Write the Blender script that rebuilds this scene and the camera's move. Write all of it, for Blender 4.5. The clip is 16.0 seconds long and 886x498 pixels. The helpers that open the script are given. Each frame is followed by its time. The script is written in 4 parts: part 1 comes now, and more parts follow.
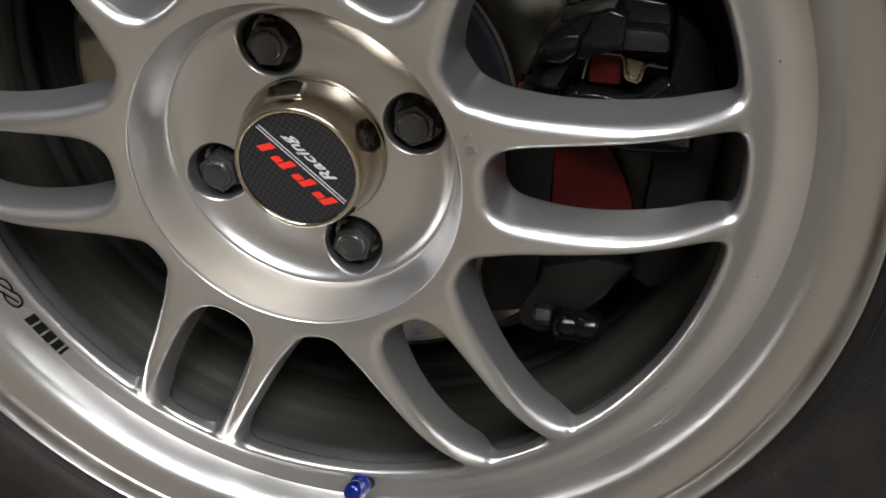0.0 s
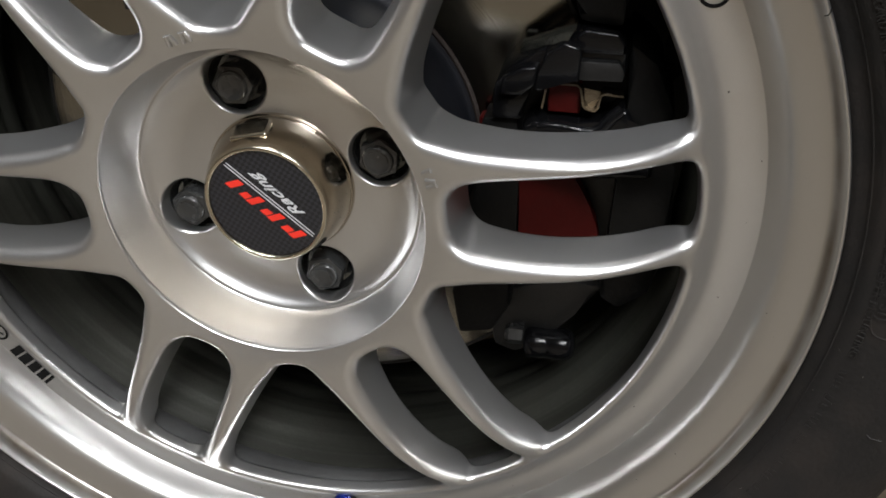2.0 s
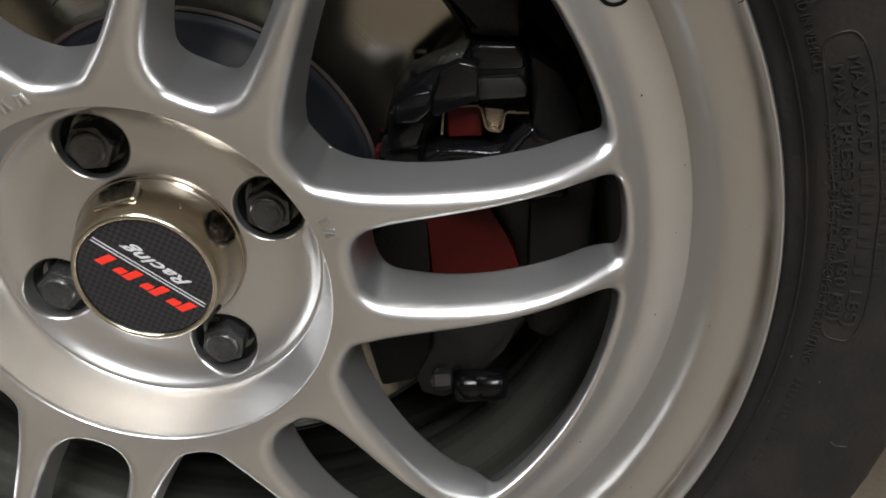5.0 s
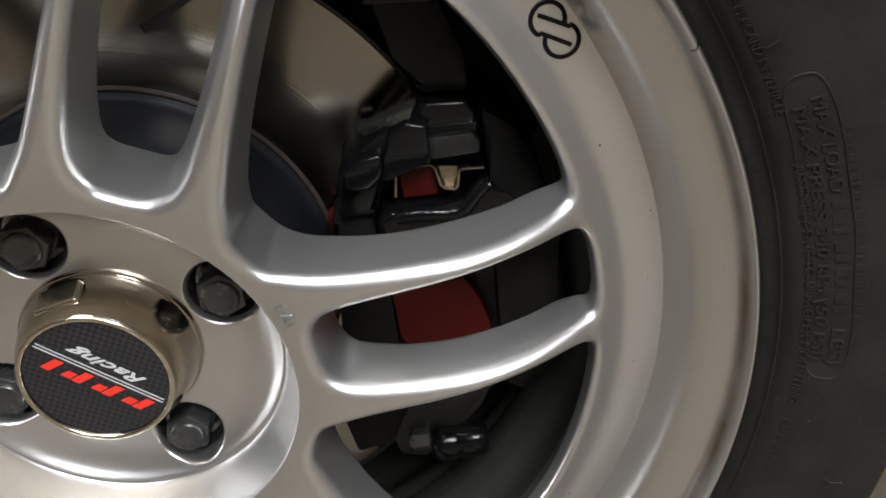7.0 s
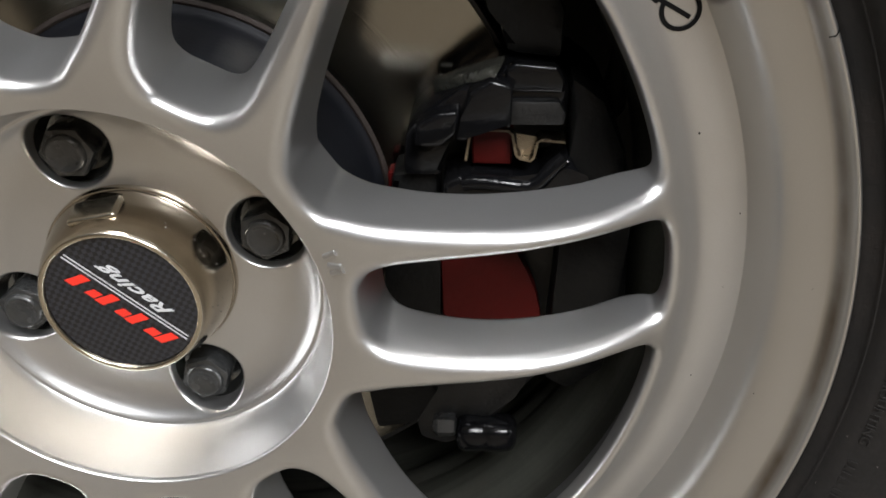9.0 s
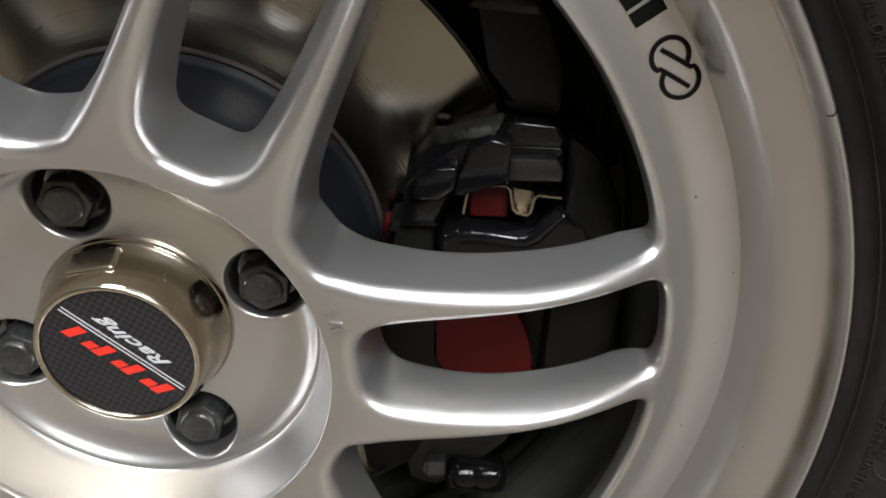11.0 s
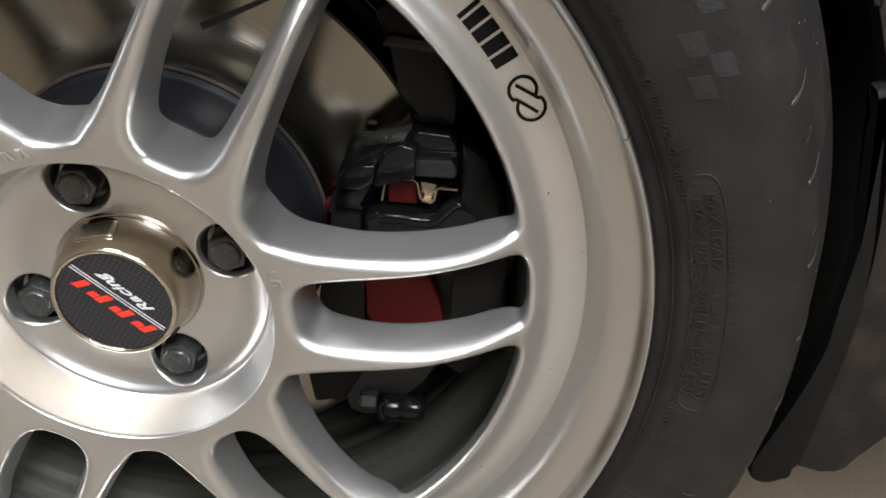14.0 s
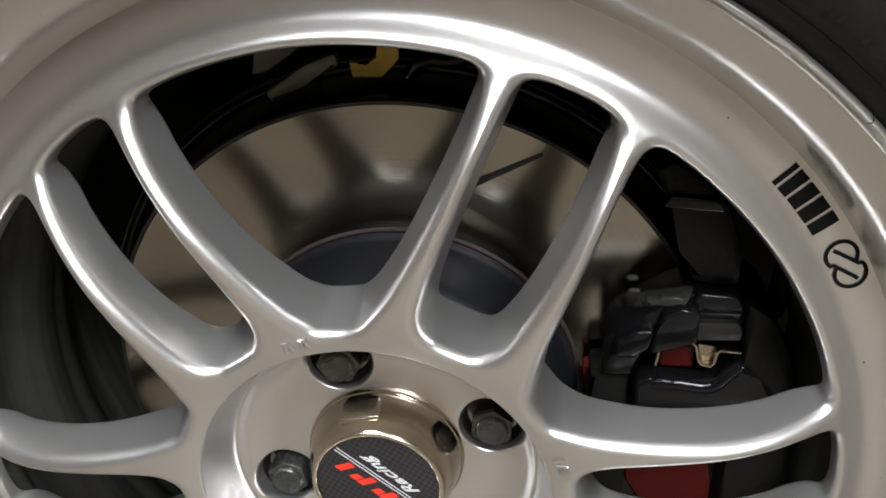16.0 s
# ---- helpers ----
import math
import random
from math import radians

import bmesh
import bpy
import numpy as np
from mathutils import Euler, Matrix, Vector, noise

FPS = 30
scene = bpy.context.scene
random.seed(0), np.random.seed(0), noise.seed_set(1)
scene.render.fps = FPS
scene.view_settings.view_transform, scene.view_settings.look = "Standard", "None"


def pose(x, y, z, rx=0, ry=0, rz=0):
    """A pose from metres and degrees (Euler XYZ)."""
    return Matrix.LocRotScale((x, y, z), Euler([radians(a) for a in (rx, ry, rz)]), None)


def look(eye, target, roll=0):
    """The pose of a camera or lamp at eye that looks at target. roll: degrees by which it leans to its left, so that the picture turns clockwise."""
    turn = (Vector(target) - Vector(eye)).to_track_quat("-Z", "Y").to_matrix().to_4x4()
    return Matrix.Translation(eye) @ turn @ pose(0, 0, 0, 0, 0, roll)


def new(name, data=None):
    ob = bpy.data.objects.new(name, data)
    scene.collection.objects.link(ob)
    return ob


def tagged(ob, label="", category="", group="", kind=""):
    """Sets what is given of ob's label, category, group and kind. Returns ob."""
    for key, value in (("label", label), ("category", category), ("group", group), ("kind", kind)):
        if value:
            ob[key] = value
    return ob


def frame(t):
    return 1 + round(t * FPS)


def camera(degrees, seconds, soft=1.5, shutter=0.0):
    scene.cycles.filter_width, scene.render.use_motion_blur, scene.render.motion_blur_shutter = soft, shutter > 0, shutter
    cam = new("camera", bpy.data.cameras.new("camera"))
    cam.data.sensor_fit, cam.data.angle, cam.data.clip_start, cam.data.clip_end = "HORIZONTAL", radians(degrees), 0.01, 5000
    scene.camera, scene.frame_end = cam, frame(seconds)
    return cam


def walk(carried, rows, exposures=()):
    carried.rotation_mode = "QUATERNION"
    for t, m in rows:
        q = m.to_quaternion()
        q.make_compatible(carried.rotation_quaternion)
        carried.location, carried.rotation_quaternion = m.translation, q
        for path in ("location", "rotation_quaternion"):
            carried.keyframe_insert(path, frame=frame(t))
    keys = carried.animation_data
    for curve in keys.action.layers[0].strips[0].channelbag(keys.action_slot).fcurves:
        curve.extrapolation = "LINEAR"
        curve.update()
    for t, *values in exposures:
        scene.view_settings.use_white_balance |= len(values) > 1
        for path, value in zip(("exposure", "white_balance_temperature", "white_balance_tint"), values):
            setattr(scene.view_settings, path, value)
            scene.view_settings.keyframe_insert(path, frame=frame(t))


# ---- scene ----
cam = camera(53.0, 16.0, soft=1.7)
PATH = [
    (0, (0.1287, -0.3471, 0.4712), (0.0793, -0.0958, 0.3151), 1.41),
    (0.5, (0.1384, -0.3448, 0.4820), (0.0956, -0.0899, 0.3297), 1.43),
    (1, (0.1443, -0.3534, 0.4972), (0.0927, -0.0988, 0.3471), 0.16),
    (1.5, (0.1479, -0.3484, 0.4965), (0.0975, -0.0965, 0.3416), -0.39),
    (2, (0.1441, -0.3432, 0.4903), (0.0940, -0.0936, 0.3317), -0.28),
    (2.5, (0.1460, -0.3350, 0.4887), (0.0984, -0.0849, 0.3300), -0.27),
    (3, (0.1537, -0.3303, 0.4961), (0.1068, -0.0770, 0.3423), -0.45),
    (3.5, (0.1501, -0.3279, 0.4973), (0.1103, -0.0748, 0.3412), -0.46),
    (3.7, (0.1505, -0.3291, 0.4941), (0.1120, -0.0758, 0.3381), -0.39),
    (5.8, (0.1227, -0.2958, 0.4527), (0.1226, -0.0331, 0.3078), -5.75),
    (6, (0.1206, -0.2972, 0.4453), (0.1266, -0.0319, 0.3053), -5.35),
    (6.2, (0.1249, -0.2777, 0.4652), (0.1253, -0.0258, 0.3022), -6.78),
    (6.5, (0.1281, -0.2817, 0.4590), (0.1314, -0.0221, 0.3085), -7.26),
    (7, (0.1400, -0.2807, 0.4912), (0.1318, -0.0232, 0.3375), -8.05),
    (7.5, (0.1389, -0.2842, 0.5051), (0.1245, -0.0308, 0.3451), -7.06),
    (8, (0.1329, -0.2885, 0.5129), (0.1193, -0.0349, 0.3532), -3.66),
    (8.5, (0.1247, -0.2850, 0.5004), (0.1054, -0.0290, 0.3453), -2.81),
    (9, (0.1241, -0.2667, 0.4701), (0.1091, -0.0089, 0.3175), -0.06),
    (9.5, (0.1202, -0.2603, 0.4618), (0.1082, 0.0023, 0.3173), 0.11),
    (9.7, (0.1156, -0.2586, 0.4795), (0.1040, 0.0063, 0.3392), 0.55),
    (11.8, (0.1144, -0.2676, 0.4934), (0.1113, -0.0119, 0.3365), 1.52),
    (12, (0.1295, -0.2907, 0.5179), (0.1237, -0.0332, 0.3641), 0.13),
    (12.5, (0.1578, -0.3642, 0.5679), (0.1359, -0.1059, 0.4169), -1.23),
    (13, (0.1631, -0.3715, 0.5689), (0.1398, -0.1133, 0.4181), -0.57),
    (13.4, (0.1506, -0.3574, 0.5603), (0.1362, -0.1036, 0.4010), 0.47),
    (13.5, (0.1561, -0.3536, 0.5563), (0.1372, -0.1002, 0.3969), 0.20),
    (14, (0.1547, -0.3376, 0.5386), (0.1476, -0.0841, 0.3784), 2.77),
    (14.2, (0.1615, -0.3248, 0.5329), (0.1475, -0.0774, 0.3638), 1.69),
    (14.5, (0.1416, -0.3270, 0.5321), (0.1338, -0.0745, 0.3703), 2.09),
    (15, (0.1265, -0.3348, 0.5768), (0.0972, -0.0705, 0.4379), -1.70),
    (15.5, (0.0973, -0.3218, 0.5717), (0.0602, -0.0593, 0.4312), -1.96),
    (16, (0.0750, -0.3009, 0.5610), (0.0352, -0.0382, 0.4218), -2.83),
]
EXPOSURE = [(0, -0.05), (3.7, -0.07), (6, 0.20), (7, 0.13), (8, 0.04), (9.5, 0.31), (12, 0.12), (13, 0.08), (13.5, 0.39), (14.5, 0.60), (15, 0.48), (16, 0.44)]
walk(cam, [(t, look(eye, target, roll)) for t, eye, target, roll in PATH], [(t, -0.37 + e) for t, e in EXPOSURE])

# ---- light: an indoor bay lit by ceiling tubes ----
world = bpy.data.worlds.new("world")
scene.world = world
world.use_nodes = True
world.node_tree.nodes["Background"].inputs[0].default_value = (0.95, 0.97, 1.0, 1)
world.node_tree.nodes["Background"].inputs[1].default_value = 0.04
AXLE = 0.30          # height of the wheel's centre
FLOOR_Z = -0.0235    # top of the floor, under the tyre
SPIN = 5.0           # degrees by which the wheel is turned


def area(name, place, target, w, h, power, colour):
    data = bpy.data.lights.new(name, "AREA")
    data.shape, data.size, data.size_y, data.energy, data.color = "RECTANGLE", w, h, power, colour
    ob = new(name, data)
    ob.matrix_world = look(place, target)
    return ob


# the tubes' light, just under their diffusers
LAMPS = ((0.80, -1.80, 128), (-0.45, -0.70, 42))
for lx, ly, power in LAMPS:
    area("panel_light", (lx, ly, 2.33), (lx, ly, 0), 0.8, 1.4, power, (0.957, 0.968, 0.993))


# ---- materials ----
def mat(name, colour, rough=0.5, metal=0.0, grain=0.0, grain_scale=400.0, stain=0.0, stain_scale=18.0, stain_colour=(0.1, 0.08, 0.06),
        bump=0.0, bump_scale=600.0, coat=0.0, rough_var=0.08, spec=0.5):
    m = bpy.data.materials.new(name)
    m.use_nodes = True
    nt = m.node_tree
    b = nt.nodes["Principled BSDF"]
    b.inputs["Metallic"].default_value = metal
    b.inputs["Coat Weight"].default_value = coat
    b.inputs["Coat Roughness"].default_value = 0.12
    b.inputs["Specular IOR Level"].default_value = spec
    tc = nt.nodes.new("ShaderNodeTexCoord")
    n1 = nt.nodes.new("ShaderNodeTexNoise")
    n1.inputs["Scale"].default_value, n1.inputs["Detail"].default_value = grain_scale, 3
    n2 = nt.nodes.new("ShaderNodeTexNoise")
    n2.inputs["Scale"].default_value, n2.inputs["Detail"].default_value = stain_scale, 6
    for n in (n1, n2):
        nt.links.new(tc.outputs["Object"], n.inputs["Vector"])
    ramp = nt.nodes.new("ShaderNodeMapRange")
    ramp.inputs[1].default_value, ramp.inputs[2].default_value = 0.45, 0.75
    ramp.inputs[3].default_value, ramp.inputs[4].default_value = 0.0, stain
    nt.links.new(n2.outputs["Fac"], ramp.inputs[0])
    mix1 = nt.nodes.new("ShaderNodeMix")
    mix1.data_type = "RGBA"
    mix1.inputs[6].default_value = (*[c * (1 - grain) for c in colour], 1)
    mix1.inputs[7].default_value = (*[min(1, c * (1 + grain)) for c in colour], 1)
    nt.links.new(n1.outputs["Fac"], mix1.inputs[0])
    mix2 = nt.nodes.new("ShaderNodeMix")
    mix2.data_type = "RGBA"
    mix2.inputs[7].default_value = (*stain_colour, 1)
    nt.links.new(ramp.outputs[0], mix2.inputs[0])
    nt.links.new(mix1.outputs[2], mix2.inputs[6])
    nt.links.new(mix2.outputs[2], b.inputs["Base Color"])
    rr = nt.nodes.new("ShaderNodeMapRange")
    rr.inputs[3].default_value, rr.inputs[4].default_value = max(0.02, rough - rough_var), rough + rough_var
    nt.links.new(n2.outputs["Fac"], rr.inputs[0])
    nt.links.new(rr.outputs[0], b.inputs["Roughness"])
    if bump:
        n3 = nt.nodes.new("ShaderNodeTexNoise")
        n3.inputs["Scale"].default_value, n3.inputs["Detail"].default_value = bump_scale, 4
        nt.links.new(tc.outputs["Object"], n3.inputs["Vector"])
        bp = nt.nodes.new("ShaderNodeBump")
        bp.inputs["Strength"].default_value, bp.inputs["Distance"].default_value = bump, 0.001
        nt.links.new(n3.outputs["Fac"], bp.inputs["Height"])
        nt.links.new(bp.outputs[0], b.inputs["Normal"])
    return m


SILVER = mat("silver_wheel_paint", (0.58, 0.58, 0.575), 0.32, 0.93, 0.06, 2600, 0.14, 40, (0.40, 0.36, 0.31), 0.02, 2500, 0.25, 0.02)
# barrel: brake dust and the shade inside the wheel, both in the colour
BARREL = mat("shaded_dusty_barrel", (0.058, 0.060, 0.050), 0.42, 0.45, 0.2, 300, 0.6, 40, (0.05, 0.046, 0.038), 0.1, 500)
# inward rim edge: dusty paint with its shade put into the grey
BAND = mat("shaded_dusty_grey", (0.15, 0.15, 0.148), 0.5, 0.5, 0.15, 500, 0.5, 40, (0.08, 0.075, 0.07), 0.06, 700)
CHROME = mat("smoky_chrome", (0.60, 0.53, 0.43), 0.13, 1.0, 0.04, 900, 0.25, 90, (0.25, 0.21, 0.16), 0.02, 300, 0, 0.05)
BEZEL = mat("worn_chrome_edge", (0.62, 0.57, 0.47), 0.22, 1.0, 0.1, 1500, 0.2, 200, (0.35, 0.28, 0.2), 0.05, 1500)
NUT = mat("black_lug_steel", (0.060, 0.062, 0.062), 0.26, 0.6, 0.3, 700, 0.25, 120, (0.08, 0.075, 0.07), 0.12, 900, 0.2)
SLEEVE = mat("dark_bolt_sleeve", (0.20, 0.205, 0.20), 0.20, 0.95, 0.2, 700, 0.3, 150, (0.08, 0.075, 0.07), 0.08, 900)
RUBBER = mat("tyre_rubber", (0.0102, 0.0094, 0.0088), 0.66, 0.0, 0.35, 500, 0.75, 38, (0.022, 0.0175, 0.0145), 0.30, 420, 0, 0.10, 0.25)
SCUFF = mat("pale_scuffed_rubber", (0.027, 0.0245, 0.022), 0.6, 0.0, 0.35, 900, 0.7, 160, (0.016, 0.014, 0.013), 0.3, 900)
DUST = mat("pale_dust", (0.17, 0.16, 0.145), 0.8, 0.0, 0.3, 900)
RUBBER_MARK = mat("scuffed_rubber", (0.0128, 0.0119, 0.0111), 0.58, 0.0, 0.25, 900, 0.5, 120, (0.024, 0.020, 0.017), 0.25, 500, 0, 0.08, 0.3)
HAT = mat("dark_disc_hat", (0.0065, 0.0072, 0.0095), 0.55, 0.2, 0.3, 500, 0.5, 40, (0.014, 0.012, 0.012), 0.1, 700, 0, 0.08, 0.2)
RUST = mat("rusty_edge", (0.020, 0.0135, 0.0105), 0.7, 0.2, 0.4, 700, 0.6, 90, (0.03, 0.018, 0.013), 0.3, 900)
CALIPER = mat("black_caliper_paint", (0.0035, 0.0036, 0.0042), 0.13, 0.0, 0.3, 400, 0.4, 60, (0.007, 0.0066, 0.0058), 0.16, 520, 0.0, 0.05, 0.24)
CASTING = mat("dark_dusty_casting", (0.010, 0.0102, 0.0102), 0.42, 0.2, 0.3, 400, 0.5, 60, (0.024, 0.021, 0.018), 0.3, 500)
IRON = mat("black_carrier_iron", (0.0045, 0.0046, 0.0046), 0.42, 0.0, 0.3, 400, 0.5, 50, (0.010, 0.0095, 0.008), 0.3, 420, 0.0, 0.1, 0.15)
FOIL = mat("dusty_olive_casting", (0.05, 0.05, 0.042), 0.18, 0.6, 0.4, 500, 0.5, 90, (0.02, 0.019, 0.016), 0.9, 260, 0.0, 0.08, 0.5)
RED = mat("red_paint", (0.055, 0.003, 0.0025), 0.5, 0.0, 0.15, 400, 0.5, 50, (0.03, 0.004, 0.003), 0.2, 300, 0.0, 0.08, 0.15)
CLIP = mat("spring_steel", (0.30, 0.26, 0.20), 0.25, 1.0, 0.1, 700, 0.2, 150, (0.3, 0.22, 0.15), 0.05, 800)
BLUE = mat("blue_anodised", (0.008, 0.022, 0.20), 0.20, 0.55, 0.1, 700, 0.1, 100, (0.01, 0.02, 0.08), 0.03, 700, 0.4)
DECAL = mat("black_decal", (0.004, 0.004, 0.004), 0.65, 0.0, 0.2, 900, 0.1, 300, (0.015, 0.015, 0.015), 0, 600, 0, 0.08, 0.08)
WHITE = mat("white_print", (0.55, 0.56, 0.57), 0.4, 0.0, 0.03, 900)
REDPRINT = mat("red_print", (0.75, 0.035, 0.02), 0.4, 0.0, 0.06, 900)
PLASTIC = mat("black_liner_plastic", (0.026, 0.026, 0.024), 0.7, 0.0, 0.3, 300, 0.4, 25, (0.030, 0.028, 0.024), 0.3, 250, 0, 0.08, 0.12)
FLAP = mat("black_flap_rubber", (0.0055, 0.0053, 0.005), 0.6, 0.0, 0.3, 300, 0.5, 40, (0.011, 0.0098, 0.0085), 0.3, 300, 0, 0.08, 0.12)
BUMPER = mat("dark_body_plastic", (0.012, 0.0103, 0.0094), 0.55, 0.0, 0.3, 500, 1.0, 48, (0.028, 0.0215, 0.017), 0.3, 300, 0, 0.08, 0.15)
WING = mat("grey_body_paint", (0.075, 0.073, 0.072), 0.4, 0.2, 0.1, 900, 0.3, 20, (0.05, 0.047, 0.045), 0.05, 500, 0.3)
# pale colour for the highlight along the body edge
EDGE_GLINT = mat("edge_glint", (0.25, 0.24, 0.225), 0.4, 0.0, 0.08, 500, 0.3, 60, (0.3, 0.28, 0.25))
YELLOW = mat("yellow_tag", (0.50, 0.33, 0.04), 0.55, 0.0, 0.15, 400, 0.4, 120, (0.25, 0.17, 0.04))
GREENISH = mat("dull_green_plate", (0.14, 0.145, 0.11), 0.5, 0.3, 0.2, 300, 0.4, 60, (0.05, 0.05, 0.04))
FLOOR = mat("tan_concrete", (0.135, 0.110, 0.078), 0.6, 0.0, 0.22, 260, 0.6, 6, (0.085, 0.068, 0.048), 0.25, 300)
WALL = mat("brown_wall", (0.31, 0.252, 0.193), 0.8, 0.0, 0.05, 60, 0.3, 1.5, (0.225, 0.188, 0.148), 0.1, 90)
CEIL = mat("ceiling_paint", (0.33, 0.385, 0.45), 0.9, 0.0, 0.04, 60, 0.2, 1.2, (0.28, 0.32, 0.37))


def lip_material():
    """Silver paint with brown grime settled in the groove inside the flange."""
    m = mat("silver_lip_paint", (0.52, 0.515, 0.50), 0.29, 0.93, 0.05, 3000, 0.08, 30, (0.42, 0.38, 0.33), 0.02, 2500, 0.25, 0.015)
    nt = m.node_tree
    b = nt.nodes["Principled BSDF"]
    tc = nt.nodes.new("ShaderNodeTexCoord")
    sep = nt.nodes.new("ShaderNodeSeparateXYZ")
    com = nt.nodes.new("ShaderNodeCombineXYZ")
    ln = nt.nodes.new("ShaderNodeVectorMath")
    ln.operation = "LENGTH"
    nt.links.new(tc.outputs["Object"], sep.inputs[0])
    nt.links.new(sep.outputs[0], com.inputs[0])
    nt.links.new(sep.outputs[2], com.inputs[1])
    nt.links.new(com.outputs[0], ln.inputs[0])
    up = nt.nodes.new("ShaderNodeMapRange")
    up.inputs[1].default_value, up.inputs[2].default_value = 0.2306, 0.2329
    down = nt.nodes.new("ShaderNodeMapRange")
    down.inputs[1].default_value, down.inputs[2].default_value = 0.2338, 0.2331
    n = nt.nodes.new("ShaderNodeTexNoise")
    n.inputs["Scale"].default_value, n.inputs["Detail"].default_value = 34, 6
    nt.links.new(tc.outputs["Object"], n.inputs["Vector"])
    nr = nt.nodes.new("ShaderNodeMapRange")
    nr.inputs[1].default_value, nr.inputs[2].default_value, nr.inputs[3].default_value, nr.inputs[4].default_value = 0.35, 0.7, 0.45, 1.0
    nt.links.new(n.outputs["Fac"], nr.inputs[0])
    fac = None
    for node in (up, down):
        nt.links.new(ln.outputs["Value"], node.inputs[0])
    for node in (up, down, nr):
        if fac is None:
            fac = node.outputs[0]
            continue
        mul = nt.nodes.new("ShaderNodeMath")
        mul.operation = "MULTIPLY"
        nt.links.new(fac, mul.inputs[0])
        nt.links.new(node.outputs[0], mul.inputs[1])
        fac = mul.outputs[0]
    mix = nt.nodes.new("ShaderNodeMix")
    mix.data_type = "RGBA"
    nt.links.new(fac, mix.inputs[0])
    nt.links.new(b.inputs["Base Color"].links[0].from_socket, mix.inputs[6])
    mix.inputs[7].default_value = (0.15, 0.105, 0.062, 1)
    nt.links.new(mix.outputs[2], b.inputs["Base Color"])
    return m


LIP_PAINT = lip_material()


def steel_material():
    """Brushed disc steel: fine rings round the axle."""
    m = mat("brushed_disc_steel", (0.27, 0.258, 0.225), 0.15, 1.0, 0.08, 700, 0.6, 22, (0.16, 0.138, 0.11), 0, 600, 0, 0.06)
    nt = m.node_tree
    b = nt.nodes["Principled BSDF"]
    tc = nt.nodes.new("ShaderNodeTexCoord")
    sep = nt.nodes.new("ShaderNodeSeparateXYZ")
    nt.links.new(tc.outputs["Object"], sep.inputs[0])
    flat = nt.nodes.new("ShaderNodeCombineXYZ")
    nt.links.new(sep.outputs[0], flat.inputs[0])
    nt.links.new(sep.outputs[2], flat.inputs[1])
    ln = nt.nodes.new("ShaderNodeVectorMath")
    ln.operation = "LENGTH"
    nt.links.new(flat.outputs[0], ln.inputs[0])
    n = nt.nodes.new("ShaderNodeTexNoise")
    n.noise_dimensions = "1D"
    n.inputs["Scale"].default_value, n.inputs["Detail"].default_value = 900, 4
    nt.links.new(ln.outputs["Value"], n.inputs["W"])
    bp = nt.nodes.new("ShaderNodeBump")
    bp.inputs["Strength"].default_value, bp.inputs["Distance"].default_value = 0.05, 0.0006
    nt.links.new(n.outputs["Fac"], bp.inputs["Height"])
    nt.links.new(bp.outputs[0], b.inputs["Normal"])
    tan = nt.nodes.new("ShaderNodeTangent")
    tan.direction_type, tan.axis = "RADIAL", "Y"
    b.inputs["Anisotropic"].default_value = 0.6
    nt.links.new(tan.outputs[0], b.inputs["Tangent"])
    return m


STEEL = steel_material()


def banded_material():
    """Dirty barrel metal, its colour darkened for shade, with darker bands round it."""
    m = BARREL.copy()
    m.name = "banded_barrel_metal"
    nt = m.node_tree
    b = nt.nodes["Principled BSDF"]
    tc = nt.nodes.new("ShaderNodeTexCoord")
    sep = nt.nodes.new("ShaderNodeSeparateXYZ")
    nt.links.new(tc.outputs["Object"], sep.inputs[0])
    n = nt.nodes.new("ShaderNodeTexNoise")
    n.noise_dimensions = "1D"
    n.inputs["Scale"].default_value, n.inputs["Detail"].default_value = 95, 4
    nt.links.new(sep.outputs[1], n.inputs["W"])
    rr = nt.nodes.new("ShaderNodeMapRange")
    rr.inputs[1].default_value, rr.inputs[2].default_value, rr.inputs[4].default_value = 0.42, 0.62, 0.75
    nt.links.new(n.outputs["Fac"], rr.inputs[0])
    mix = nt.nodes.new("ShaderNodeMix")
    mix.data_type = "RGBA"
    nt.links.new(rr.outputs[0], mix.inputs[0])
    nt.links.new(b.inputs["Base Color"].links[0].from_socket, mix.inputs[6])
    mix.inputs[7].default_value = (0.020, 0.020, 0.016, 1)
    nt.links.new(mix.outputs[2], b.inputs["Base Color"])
    return m


BANDED = banded_material()


def weave_material():
    """Black carbon-look print: a fine two-way check."""
    m = mat("carbon_print", (0.02, 0.02, 0.022), 0.35, 0.0, 0.2, 900, 0.1, 200, (0.03, 0.03, 0.03), 0, 600, 0.3)
    nt = m.node_tree
    b = nt.nodes["Principled BSDF"]
    tc = nt.nodes.new("ShaderNodeTexCoord")
    mp = nt.nodes.new("ShaderNodeMapping")
    mp.inputs["Rotation"].default_value = (0, radians(8), 0)
    nt.links.new(tc.outputs["Object"], mp.inputs["Vector"])
    ck = nt.nodes.new("ShaderNodeTexChecker")
    ck.inputs["Scale"].default_value = 620
    ck.inputs["Color1"].default_value = (0.003, 0.003, 0.004, 1)
    ck.inputs["Color2"].default_value = (0.019, 0.021, 0.027, 1)
    sep = nt.nodes.new("ShaderNodeSeparateXYZ")
    com = nt.nodes.new("ShaderNodeCombineXYZ")
    nt.links.new(mp.outputs[0], sep.inputs[0])
    nt.links.new(sep.outputs[0], com.inputs[0])
    nt.links.new(sep.outputs[2], com.inputs[1])
    nt.links.new(com.outputs[0], ck.inputs["Vector"])
    nt.links.new(ck.outputs["Color"], b.inputs["Base Color"])
    return m


